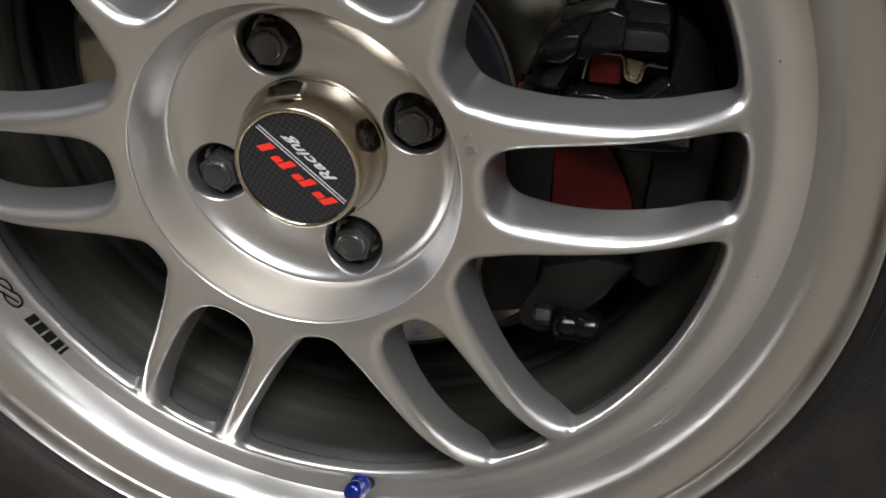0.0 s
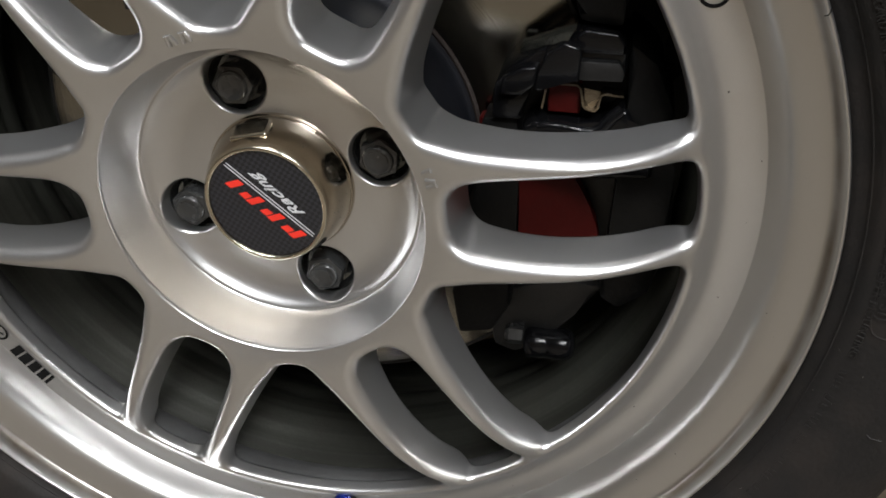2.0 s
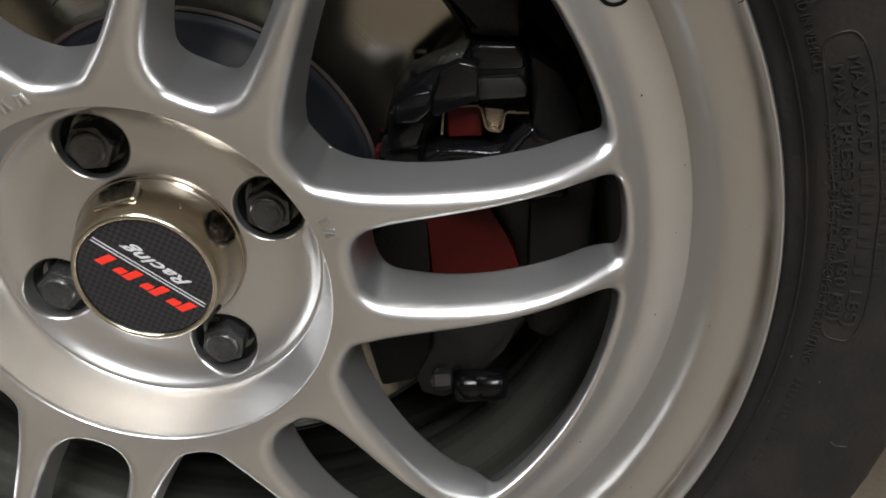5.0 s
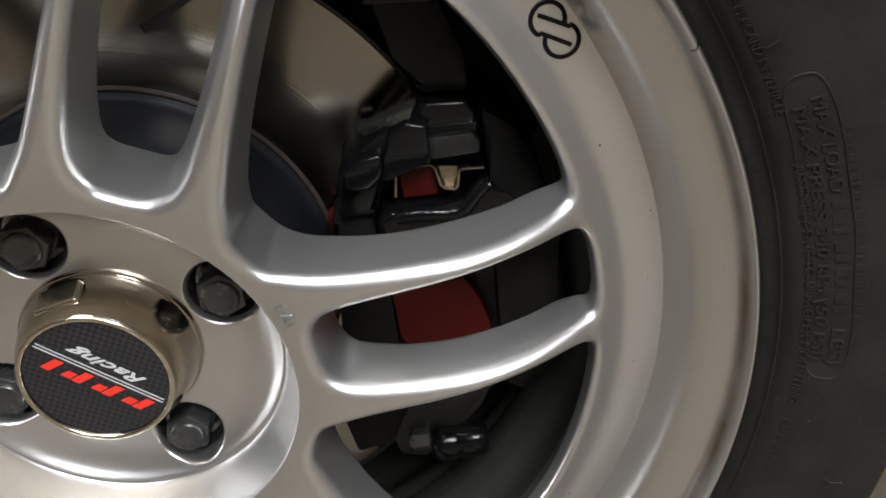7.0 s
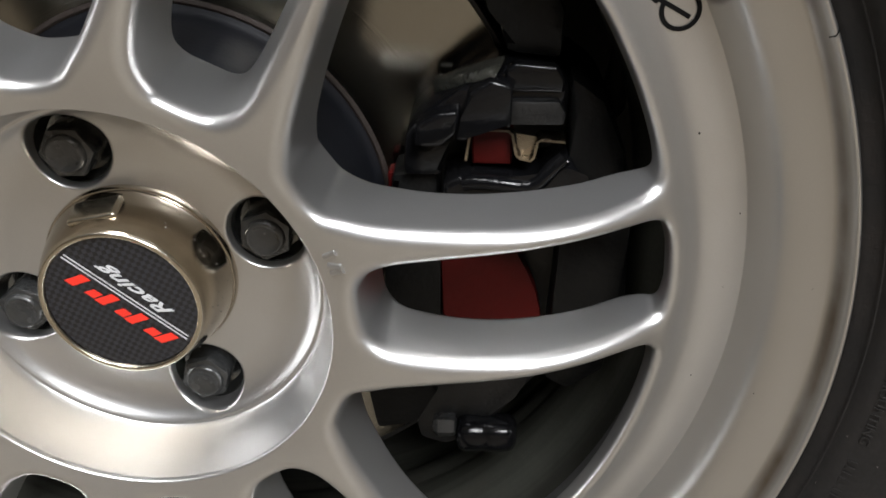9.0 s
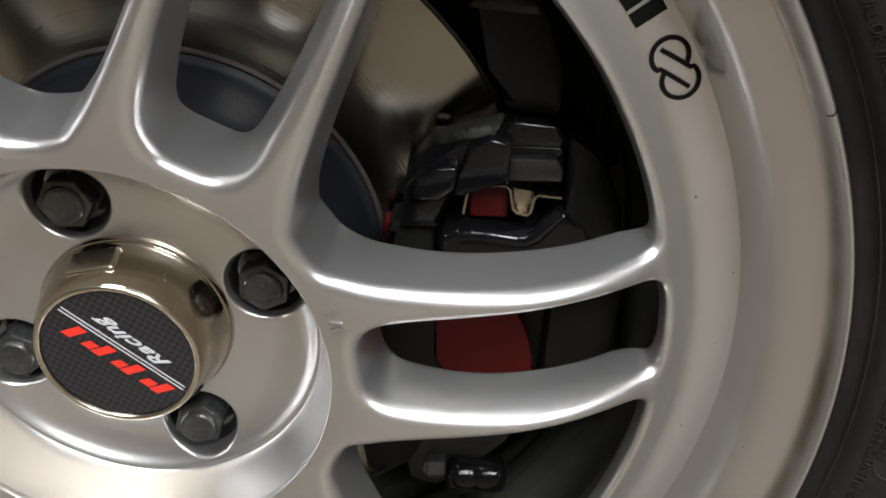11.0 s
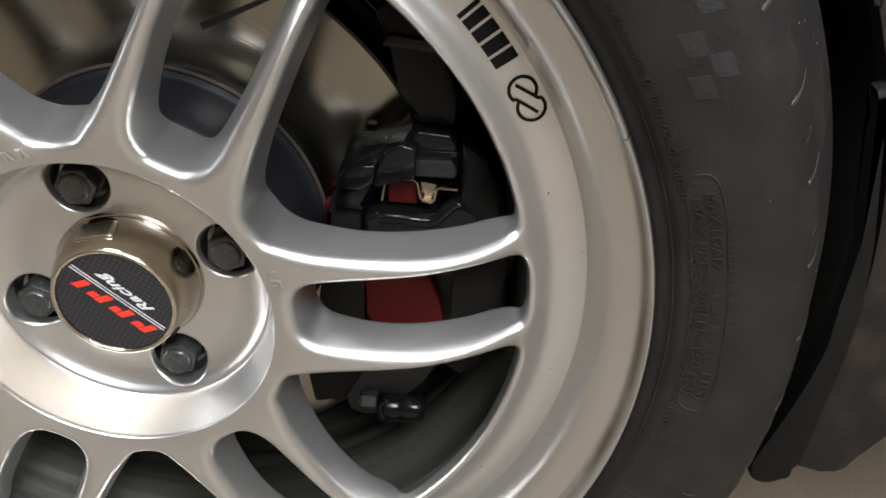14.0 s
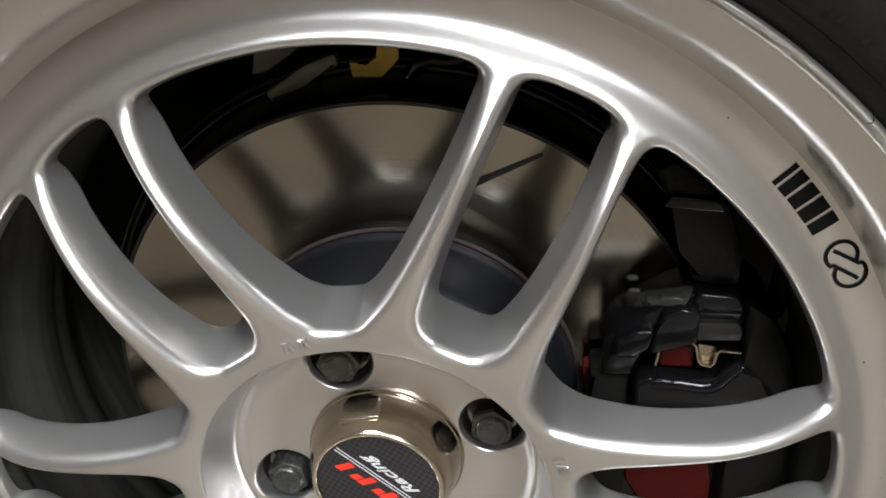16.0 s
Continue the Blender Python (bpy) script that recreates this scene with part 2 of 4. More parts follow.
CARBON = weave_material()


def glow(name, colour, strength):
    m = bpy.data.materials.new(name)
    m.use_nodes = True
    b = m.node_tree.nodes["Principled BSDF"]
    b.inputs["Base Color"].default_value = (0.8, 0.8, 0.8, 1)
    b.inputs["Emission Color"].default_value = (*colour, 1)
    b.inputs["Emission Strength"].default_value = strength
    return m


TUBE = glow("lit_diffuser", (0.957, 0.968, 0.993), 9.0)


# ---- builders ----
def shade(me, angle=40):
    for p in me.polygons:
        p.use_smooth = True
    me.set_sharp_from_angle(angle=radians(angle))


def part(name, bm, material, parent=None, label="", angle=40):
    """Links a bmesh as one mesh object, under a thing or a part."""
    me = bpy.data.meshes.new(name)
    bmesh.ops.recalc_face_normals(bm, faces=bm.faces)
    bm.to_mesh(me)
    bm.free()
    me.materials.append(material)
    shade(me, angle)
    ob = new(name, me)
    if parent:
        ob.parent = parent
    if label:
        tagged(ob, label)
    return ob


def thing(name, m, label, category, group="", kind=""):
    ob = new(name)
    ob.empty_display_size = 0.02
    ob.matrix_world = m
    return tagged(ob, label, category, group, kind)


def box(bm, x0, x1, y0, y1, z0, z1, bevel=0.0, seg=2):
    r = bmesh.ops.create_cube(bm, size=1)
    bmesh.ops.scale(bm, vec=(x1 - x0, y1 - y0, z1 - z0), verts=r["verts"])
    bmesh.ops.translate(bm, vec=((x0 + x1) / 2, (y0 + y1) / 2, (z0 + z1) / 2), verts=r["verts"])
    if bevel:
        edges = {e for v in r["verts"] for e in v.link_edges}
        bmesh.ops.bevel(bm, geom=list(edges), offset=bevel, segments=seg, affect="EDGES", profile=0.6)
    return bm


def slab(bm, outline, y0, y1, bevel=0.0, seg=2):
    """A plate with this outline (x, z), from y0 back to y1, with rounded edges."""
    front = [bm.verts.new((x, y0, z)) for x, z in outline]
    back = [bm.verts.new((x, y1, z)) for x, z in outline]
    n = len(outline)
    fs = [bm.faces.new(front), bm.faces.new(back[::-1])]
    for i in range(n):
        fs.append(bm.faces.new((front[i], back[i], back[(i + 1) % n], front[(i + 1) % n])))
    if bevel:
        edges = {e for f in fs for e in f.edges}
        bmesh.ops.bevel(bm, geom=list(edges), offset=bevel, segments=seg, affect="EDGES", profile=0.55)
    return bm


def lathe(bm, profile, steps=192, closed=False, a0=0.0, a1=360.0):
    """Turns a profile of (radius, y) round the axle (the y axis)."""
    full = abs(a1 - a0) >= 360
    rings = []
    for i in range(steps if full else steps + 1):
        a = radians(a0 + (a1 - a0) * i / steps)
        rings.append([bm.verts.new((r * math.cos(a), y, r * math.sin(a))) for r, y in profile])
    n = len(profile)
    for i in range(steps):
        p, q = rings[i], rings[(i + 1) % len(rings)]
        for j in range(n if closed else n - 1):
            bm.faces.new((p[j], p[(j + 1) % n], q[(j + 1) % n], q[j]))
    if full:
        bmesh.ops.remove_doubles(bm, verts=bm.verts, dist=1e-6)
    return bm


def rounded(points, times=2):
    """Softens a closed or open run of (a, b) points by cutting corners."""
    for _ in range(times):
        out = [points[0]]
        for p, q in zip(points, points[1:]):
            out += [(0.75 * p[0] + 0.25 * q[0], 0.75 * p[1] + 0.25 * q[1]), (0.25 * p[0] + 0.75 * q[0], 0.25 * p[1] + 0.75 * q[1])]
        points = out + [points[-1]]
    return points


def ring_round(points, times=2):
    """Cuts the corners of a closed outline."""
    for _ in range(times):
        out = []
        for p, q in zip(points, points[1:] + points[:1]):
            out += [(0.75 * p[0] + 0.25 * q[0], 0.75 * p[1] + 0.25 * q[1]), (0.25 * p[0] + 0.75 * q[0], 0.25 * p[1] + 0.75 * q[1])]
        points = out
    return points


def tube(bm, points, radius, sides=10):
    """A round bar along a run of points."""
    pts = [Vector(p) for p in points]
    rings = []
    for i, p in enumerate(pts):
        d = (pts[min(i + 1, len(pts) - 1)] - pts[max(i - 1, 0)]).normalized()
        u = d.orthogonal().normalized() if i == 0 else (rings_u - d * rings_u.dot(d)).normalized()
        rings_u = u
        w = d.cross(u)
        rings.append([bm.verts.new(p + radius * (math.cos(k * 2 * math.pi / sides) * u + math.sin(k * 2 * math.pi / sides) * w)) for k in range(sides)])
    for a, b in zip(rings, rings[1:]):
        for k in range(sides):
            bm.faces.new((a[k], a[(k + 1) % sides], b[(k + 1) % sides], b[k]))
    bm.faces.new(rings[0][::-1])
    bm.faces.new(rings[-1])
    return bm


# ---- the cast face of the rim, as a solid with rounded edges ----
def smax(a, b, k):
    h = np.clip(0.5 + 0.5 * (a - b) / k, 0, 1)
    return a * h + b * (1 - h) + k * h * (1 - h)


def curve_table(pairs, blur=5):
    """A smooth function of the radius through about these (radius, value) pairs."""
    r, v = np.array(pairs).T
    x = np.linspace(r[0] - 0.02, r[-1] + 0.02, 900)
    m = np.gradient(v, r)
    i = np.clip(np.searchsorted(r, x) - 1, 0, len(r) - 2)
    h = r[i + 1] - r[i]
    f = np.clip((x - r[i]) / h, 0, 1)
    y = (2 * f ** 3 - 3 * f ** 2 + 1) * v[i] + (f ** 3 - 2 * f ** 2 + f) * h * m[i] + (3 * f ** 2 - 2 * f ** 3) * v[i + 1] + (f ** 3 - f ** 2) * h * m[i + 1]
    k = np.exp(-0.5 * (np.arange(-30, 31) * (x[1] - x[0]) / (blur * 0.001)) ** 2)
    y = np.convolve(np.pad(y, 30, mode="edge"), k / k.sum(), "valid")
    return lambda q: np.interp(q, x, y)


FRONT = curve_table([(0.060, -0.0285), (0.074, -0.0315), (0.082, -0.0342), (0.092, -0.0362), (0.108, -0.0378), (0.125, -0.0382), (0.142, -0.0368),
                     (0.160, -0.0312), (0.174, -0.0235), (0.182, -0.0180), (0.1865, -0.0158), (0.190, -0.0120), (0.1935, -0.0084), (0.1975, -0.0071), (0.2035, -0.0066), (0.2125, -0.0054)], 1.6)
BACK = curve_table([(0.070, 0.010), (0.082, 0.002), (0.090, -0.008), (0.105, -0.0135), (0.125, -0.0160), (0.142, -0.0145), (0.160, -0.0095), (0.173, -0.004),
                    (0.181, -0.004), (0.185, -0.0085), (0.190, -0.002), (0.2125, 0.004)], 2.5)


def outline_points(half):
    """A closed outline from its upper half, given in mm along and across the spoke pair."""
    up = [(a / 1000, b / 1000) for a, b in half]
    return np.array(ring_round(up + [(a, -b) for a, b in up[::-1] if b > 0], 3))


SLOT = outline_points([(83.0, 4), (84.0, 9.5), (89, 15.0), (97, 17.6), (112, 19.2), (133, 20.3), (152, 20.7), (169, 20.3), (179, 19.3), (183.4, 16.4), (185.2, 9), (185.4, 3)])
WINDOW = outline_points([(82.5, 4), (84.0, 9.0), (89, 13.4), (95, 19.2), (108, 28.6), (122, 37.8), (136, 46.8), (150, 55.3), (161, 61.0), (167, 63.0), (172, 62.3),
                         (175.4, 58.0), (179.0, 46.5), (182.2, 32.5), (184.3, 17), (185.1, 6)])


def outside(poly, x, z):
    """Signed distance to a closed outline, positive outside it."""
    best = np.full(x.shape, 1e9)
    inside = np.zeros(x.shape, bool)
    for (ax, az), (bx, bz) in zip(poly, np.roll(poly, -1, 0)):
        ex, ez = bx - ax, bz - az
        t = np.clip(((x - ax) * ex + (z - az) * ez) / (ex * ex + ez * ez + 1e-18), 0, 1)
        best = np.minimum(best, (x - ax - t * ex) ** 2 + (z - az - t * ez) ** 2)
        cross = ((az > z) != (bz > z)) & (x < ex * (z - az) / (ez + 1e-18) + ax)
        inside ^= cross
    return np.sqrt(best) * np.where(inside, -1, 1)


# distance to the nearest opening over one sixth of the face, on a fine polar net
PLAN_R, PLAN_A = np.linspace(0.066, 0.216, 451), np.radians(np.linspace(-36, 36, 433))
_r, _a = np.meshgrid(PLAN_R, PLAN_A, indexing="ij")
_x, _z = _r * np.cos(_a), _r * np.sin(_a)
PLAN = outside(SLOT, _x, _z)
for side in (-1, 1):
    turn = math.radians(30 * side)
    PLAN = np.minimum(PLAN, outside(WINDOW, _x * math.cos(turn) + _z * math.sin(turn), -_x * math.sin(turn) + _z * math.cos(turn)))


def plan(r, a):
    """The distance to the nearest opening at radius r and angle a."""
    a = (a + math.pi / 6) % (math.pi / 3) - math.pi / 6
    u = np.clip((r - PLAN_R[0]) / (PLAN_R[1] - PLAN_R[0]), 0, len(PLAN_R) - 1.001)
    v = np.clip((a - PLAN_A[0]) / (PLAN_A[1] - PLAN_A[0]), 0, len(PLAN_A) - 1.001)
    i, j = u.astype(int), v.astype(int)
    u, v = u - i, v - j
    return (PLAN[i, j] * (1 - u) + PLAN[i + 1, j] * u) * (1 - v) + (PLAN[i, j + 1] * (1 - u) + PLAN[i + 1, j + 1] * u) * v


def face_solid(r, a, y):
    """Below nought inside the metal of ring, spokes and inner rim."""
    front, back = FRONT(r), BACK(r)
    wall = -(plan(r, a) + 0.20 * np.clip(y - front, 0, 0.04) - 0.0005)
    solid = smax(wall, (front - y) * 0.92, 0.0052)
    solid = smax(solid, (y - back) * 0.92, 0.0015)
    solid = smax(solid, 0.0738 - r, 0.0006)
    return np.maximum(solid, r - 0.2118)


def hub_solid(r, a, y):
    """Below nought inside the dished hub with its four bolt holes."""
    floor = -0.0005 - 0.0060 * np.clip((r - 0.049) / 0.017, 0, 1) ** 2 - 0.0007 * np.exp(-((r - 0.0656) / 0.0020) ** 2) - 0.0245 * np.clip((r - 0.0668) / 0.0074, 0, 1.2) ** 1.35
    solid = np.maximum((floor - y) * 0.4, y - 0.012)
    b = (a + math.pi / 4) % (math.pi / 2) - math.pi / 4
    solid = smax(solid, 0.0139 - np.hypot(r * np.cos(b) - 0.05, r * np.sin(b)), 0.0012)
    return smax(solid, 0.020 - r, 0.001)


def nets(f, axes, wrap):
    """A net of quads over f = 0 on a grid; wrap: the second axis closes on itself. Returns places in grid axes, and quads."""
    A, B, C = axes
    g = np.meshgrid(A, B, C, indexing="ij")
    v = f(*g)
    inside = v < 0
    if wrap:
        v = np.concatenate([v, v[:, :1]], 1)
        inside = v < 0
    nb = len(B) if wrap else len(B) - 1
    shape = (len(A) - 1, nb, len(C) - 1)
    total, count = np.zeros((*shape, 3)), np.zeros(shape)
    corner = {}
    for i in (0, 1):
        for j in (0, 1):
            for k in (0, 1):
                corner[i, j, k] = v[i:i + shape[0], j:j + shape[1], k:k + shape[2]]
    for p in corner:
        for ax in range(3):
            if p[ax]:
                continue
            q = tuple(1 if n == ax else p[n] for n in range(3))
            a, b = corner[p], corner[q]
            hit = (a < 0) != (b < 0)
            t = np.where(hit, a / np.where(hit, a - b, 1), 0)
            for n in range(3):
                total[..., n] += hit * (t if n == ax else p[n])
            count += hit
    cells = count > 0
    ids = np.full(shape, -1)
    ids[cells] = np.arange(cells.sum())
    where = np.argwhere(cells) + total[cells] / count[cells][:, None]
    place = np.stack([np.interp(where[:, n], np.arange(len(ax) + (1 if wrap and n == 1 else 0)), np.append(ax, 2 * ax[-1] - ax[-2]) if wrap and n == 1 else ax)
                      for n, ax in enumerate(axes)], 1)
    quads = []
    for ax in range(3):
        o = [n for n in range(3) if n != ax]
        size = [shape[n] if n != ax else v.shape[n] - 1 for n in range(3)]
        sl0 = [slice(0, size[n]) for n in range(3)]
        sl1 = list(sl0)
        sl1[ax] = slice(1, size[ax] + 1)
        cross = inside[tuple(sl0)][:shape[0], :shape[1], :shape[2]] != inside[tuple(sl1)][:shape[0], :shape[1], :shape[2]]
        flip = inside[tuple(sl0)][:shape[0], :shape[1], :shape[2]]
        idx = np.argwhere(cross)
        ok = np.ones(len(idx), bool)
        for n in o:
            if not (wrap and n == 1):
                ok &= idx[:, n] > 0
        idx = idx[ok]
        way = flip[tuple(idx.T)]
        ring = []
        for da, db in ((0, 0), (1, 0), (1, 1), (0, 1)):
            c = idx.copy()
            c[:, o[0]] -= da
            c[:, o[1]] -= db
            if wrap:
                c[:, 1] %= shape[1]
            ring.append(ids[tuple(c.T)])
        quad = np.stack(ring, 1)
        if ax == 1:
            way = ~way
        quad[way] = quad[way][:, ::-1]
        quads.append(quad)
    quads = np.concatenate(quads)
    return place, quads[(quads >= 0).all(1)]


def settle(f, place, rounds=4):
    """Moves points onto f = 0 along its slope (x, y, z)."""
    p, h = place.copy(), 2e-4
    for _ in range(rounds):
        v = f(*p.T)
        g = np.stack([(f(*(p + h * e).T) - f(*(p - h * e).T)) / (2 * h) for e in np.eye(3)], 1)
        step = v[:, None] * g / ((g * g).sum(1) + 1e-3)[:, None]
        p -= np.clip(step, -0.0006, 0.0006)
    h = 4e-4
    g = np.stack([f(*(p + h * e).T) - f(*(p - h * e).T) for e in np.eye(3)], 1)
    return p, g / np.linalg.norm(g, axis=1, keepdims=True)


def net_object(name, places, quads, normals, material, parent, label=""):
    a, b, c, d = (places[quads[:, i]] for i in range(4))
    turned = (np.cross(c - a, d - b) * normals[quads].sum(1)).sum(1) < 0
    quads[turned] = quads[turned][:, ::-1]
    me = bpy.data.meshes.new(name)
    me.from_pydata(places.tolist(), [], quads.tolist())
    me.update()
    me.materials.append(material)
    for p in me.polygons:
        p.use_smooth = True
    me.normals_split_custom_set_from_vertices(normals.tolist())
    ob = new(name, me)
    ob.parent = parent
    return tagged(ob, label)


# ---- the room ----
def room():
    def plain(name, x0, x1, y0, y1, z0, z1, material, label, category):
        ob = part(name, box(bmesh.new(), x0, x1, y0, y1, z0, z1), material)
        tagged(ob, label, category, kind="structure")
    plain("floor", -3.6, 3.6, -4.2, 3.0, -0.12, FLOOR_Z, FLOOR, "tan worn concrete floor under the car", "floor")
    plain("ceiling", -3.6, 3.6, -4.2, 3.0, 2.4, 2.5, CEIL, "plain pale blue-grey painted ceiling", "ceiling")
    plain("wall_south", -3.6, 3.6, -4.3, -4.2, FLOOR_Z, 2.4, WALL, "plain brown painted wall", "wall")
    plain("wall_north", -3.6, 3.6, 3.0, 3.1, FLOOR_Z, 2.4, WALL, "plain brown painted wall", "wall")
    plain("wall_west", -3.7, -3.6, -4.2, 3.0, FLOOR_Z, 2.4, WALL, "plain brown painted wall", "wall")
    plain("wall_east", 3.6, 3.7, -4.2, 3.0, FLOOR_Z, 2.4, WALL, "plain brown painted wall", "wall")


room()


def ceiling_lamp(x, y):
    t = thing("ceiling_lamp", pose(x, y, 2.4), "flat white ceiling lamp panel with a lit diffuser", "lamp", "ceiling lamps")
    part("housing", box(bmesh.new(), -0.43, 0.43, -0.73, 0.73, -0.05, 0, 0.008), CEIL, t)
    part("diffuser", box(bmesh.new(), -0.40, 0.40, -0.70, 0.70, -0.062, -0.05, 0.004), TUBE, t, "lit white diffuser")


for x, y, power in LAMPS:
    ceiling_lamp(x, y)

# ---- the wheel ----
wheel = thing("alloy_wheel", pose(0, 0, AXLE, 0, -SPIN, 0), "silver twin-spoke alloy wheel with a black low-profile tyre", "wheel")


def turned_solid(f, R, Y, parts, steps, shift=0.0):
    """The net of a solid f(radius, angle, y) that repeats this many times round the axle."""
    B = np.linspace(-math.pi / parts, math.pi / parts, steps, endpoint=False)
    place, quads = nets(f, (R, B, Y), True)
    p = np.stack([place[:, 0] * np.cos(place[:, 1]), place[:, 2], place[:, 0] * np.sin(place[:, 1])], 1)
    p, g = settle(lambda x, y, z: f(np.hypot(x, z), np.arctan2(z, x), y), p)
    n = len(p)
    # a quad that crosses the join takes its far corners from the next part
    angle = place[:, 1][quads]
    span = angle.max(1) - angle.min(1) > math.pi / parts
    places, faces, normals = [], [], []
    for k in range(parts):
        turn = k * 2 * math.pi / parts + radians(shift)
        c, s = math.cos(turn), math.sin(turn)
        places.append(np.stack([p[:, 0] * c - p[:, 2] * s, p[:, 1], p[:, 0] * s + p[:, 2] * c], 1))
        normals.append(np.stack([g[:, 0] * c - g[:, 2] * s, g[:, 1], g[:, 0] * s + g[:, 2] * c], 1))
        far = span[:, None] & (angle < 0)
        faces.append(np.where(far, quads + ((k + 1) % parts) * n, quads + k * n))
    return np.concatenate(places), np.concatenate(faces), np.concatenate(normals)


rim = net_object("rim", *turned_solid(face_solid, np.arange(0.0720, 0.2136, 0.00080), np.arange(-0.0425, 0.0175, 0.0009), 6, 210), SILVER, wheel,
                 "silver painted twin-spoke alloy rim, lightly dusty")
net_object("hub_dish", *turned_solid(hub_solid, np.linspace(0.0176, 0.0739, 64), np.arange(-0.0345, 0.0145, 0.0011), 4, 84, 15), SILVER, rim,
           "dished silver hub face with four bolt holes")
LIP = [(0.2098, -0.0036), (0.2110, -0.0056), (0.2119, -0.0074), (0.2133, -0.0108), (0.2148, -0.0150), (0.2164, -0.0185), (0.2184, -0.0212), (0.2212, -0.0233), (0.2245, -0.0250), (0.2276, -0.0263),
       (0.2308, -0.0276), (0.2324, -0.0289), (0.2331, -0.0318), (0.2336, -0.0357), (0.2342, -0.0376), (0.2350, -0.0382), (0.2358, -0.0374), (0.2362, -0.0350),
       (0.2358, -0.0295), (0.2340, -0.0230), (0.2250, -0.0150), (0.2180, 0.0000), (0.2140, 0.0100), (0.2110, 0.0050)]
part("outer_lip", lathe(bmesh.new(), rounded(LIP, 2), 288), LIP_PAINT, rim, "stepped silver rim lip with brown grime in the groove", 60)
INNER = [(0.1945, 0.0030), (0.1930, 0.0080), (0.1932, 0.0120), (0.1890, 0.0210), (0.1880, 0.0250), (0.1850, 0.0310), (0.1838, 0.0345), (0.1815, 0.0420), (0.1812, 0.0520), (0.1822, 0.0535), (0.1822, 0.0640), (0.1860, 0.0720),
         (0.1875, 0.0730), (0.1960, 0.0800), (0.1985, 0.0990), (0.1975, 0.1005), (0.1980, 0.1180), (0.1990, 0.1350), (0.2050, 0.1450), (0.2330, 0.1500), (0.2330, 0.1530), (0.2030, 0.1480), (0.2010, 0.0800), (0.2010, 0.0050)]
# the band's grey holds dust and the shade behind the rim's edge
part("inner_band", lathe(bmesh.new(), rounded([(0.1905, -0.0090), (0.1878, -0.0088), (0.1866, -0.0080), (0.1868, -0.0020), (0.1885, 0.0055), (0.1925, 0.0115)], 1), 192), BAND, rim, "dusty grey inner edge of the rim, darkened for shade")
part("barrel", lathe(bmesh.new(), rounded(INNER, 1), 192), BANDED, rim, "brake-dusted inner barrel, darkened for shade")

TYRE = [(0.2330, -0.0250), (0.2362, -0.0305), (0.2382, -0.0328), (0.2403, -0.0340), (0.2428, -0.0364), (0.2450, -0.0405), (0.2480, -0.0425), (0.2560, -0.0462),
        (0.2680, -0.0495), (0.2800, -0.0502), (0.2875, -0.0488), (0.2935, -0.0440), (0.2980, -0.0365), (0.3015, -0.0275), (0.3060, -0.0170), (0.3125, -0.0020),
        (0.3190, 0.0140), (0.3225, 0.0280), (0.3240, 0.0550), (0.3230, 0.0900), (0.3180, 0.1250), (0.3080, 0.1420), (0.2950, 0.1530), (0.2700, 0.1560), (0.2450, 0.1500), (0.2330, 0.1450), (0.2320, 0.1000)]
TYRE_LINE = rounded(TYRE, 2)
tyre = part("tyre", lathe(bmesh.new(), TYRE_LINE, 288), RUBBER, wheel, "black low-profile tyre with raised sidewall lettering")


def cap():
    prof = rounded([(0.0, 0.004), (0.0346, 0.004), (0.0347, -0.0024), (0.0341, -0.0034), (0.0336, -0.0036), (0.0336, -0.0046), (0.0332, -0.0060), (0.0326, -0.0090), (0.0312, -0.0150), (0.0294, -0.0200), (0.0285, -0.0222), (0.0276, -0.0230),
                    (0.0270, -0.0230), (0.0264, -0.0224), (0.0262, -0.0212), (0.0, -0.0212)], 1)
    c = part("centre_cap", lathe(bmesh.new(), prof, 128), CHROME, wheel, "smoky chrome centre cap")
    part("bezel", lathe(bmesh.new(), rounded([(0.0262, -0.0222), (0.0264, -0.0231), (0.0272, -0.0234), (0.0281, -0.0231), (0.0284, -0.0224)], 1), 128), BEZEL, c, "worn bright cap edge")
    badge = part("badge", lathe(bmesh.new(), [(0.0, -0.0219), (0.0261, -0.0219), (0.0261, -0.0212)], 96), CARBON, c, "black carbon-weave cap badge with red and white print")
    return c, badge


cap_ob, badge = cap()


def on_badge(bm, material, name, lift):
    """Lays print drawn in (u, v) on the badge: u along the words, v up from them."""
    d = math.radians(139.6 - SPIN)
    ux, uz = math.cos(d), math.sin(d)
    for v in bm.verts:
        u, w = v.co.x, v.co.y
        v.co = Vector((u * ux - w * uz, -0.0219 - lift - v.co.z, u * uz + w * ux))
    return part(name, bm, material, badge)


def flat(bm, pts, thick=0.00012):
    """A thin raised patch with this outline in (u, v)."""
    a = [bm.verts.new((x, y, 0)) for x, y in pts]
    b = [bm.verts.new((x, y, thick)) for x, y in pts]
    bm.faces.new(a[::-1])
    bm.faces.new(b)
    for i in range(len(pts)):
        j = (i + 1) % len(pts)
        bm.faces.new((a[i], a[j], b[j], b[i]))
    return bm


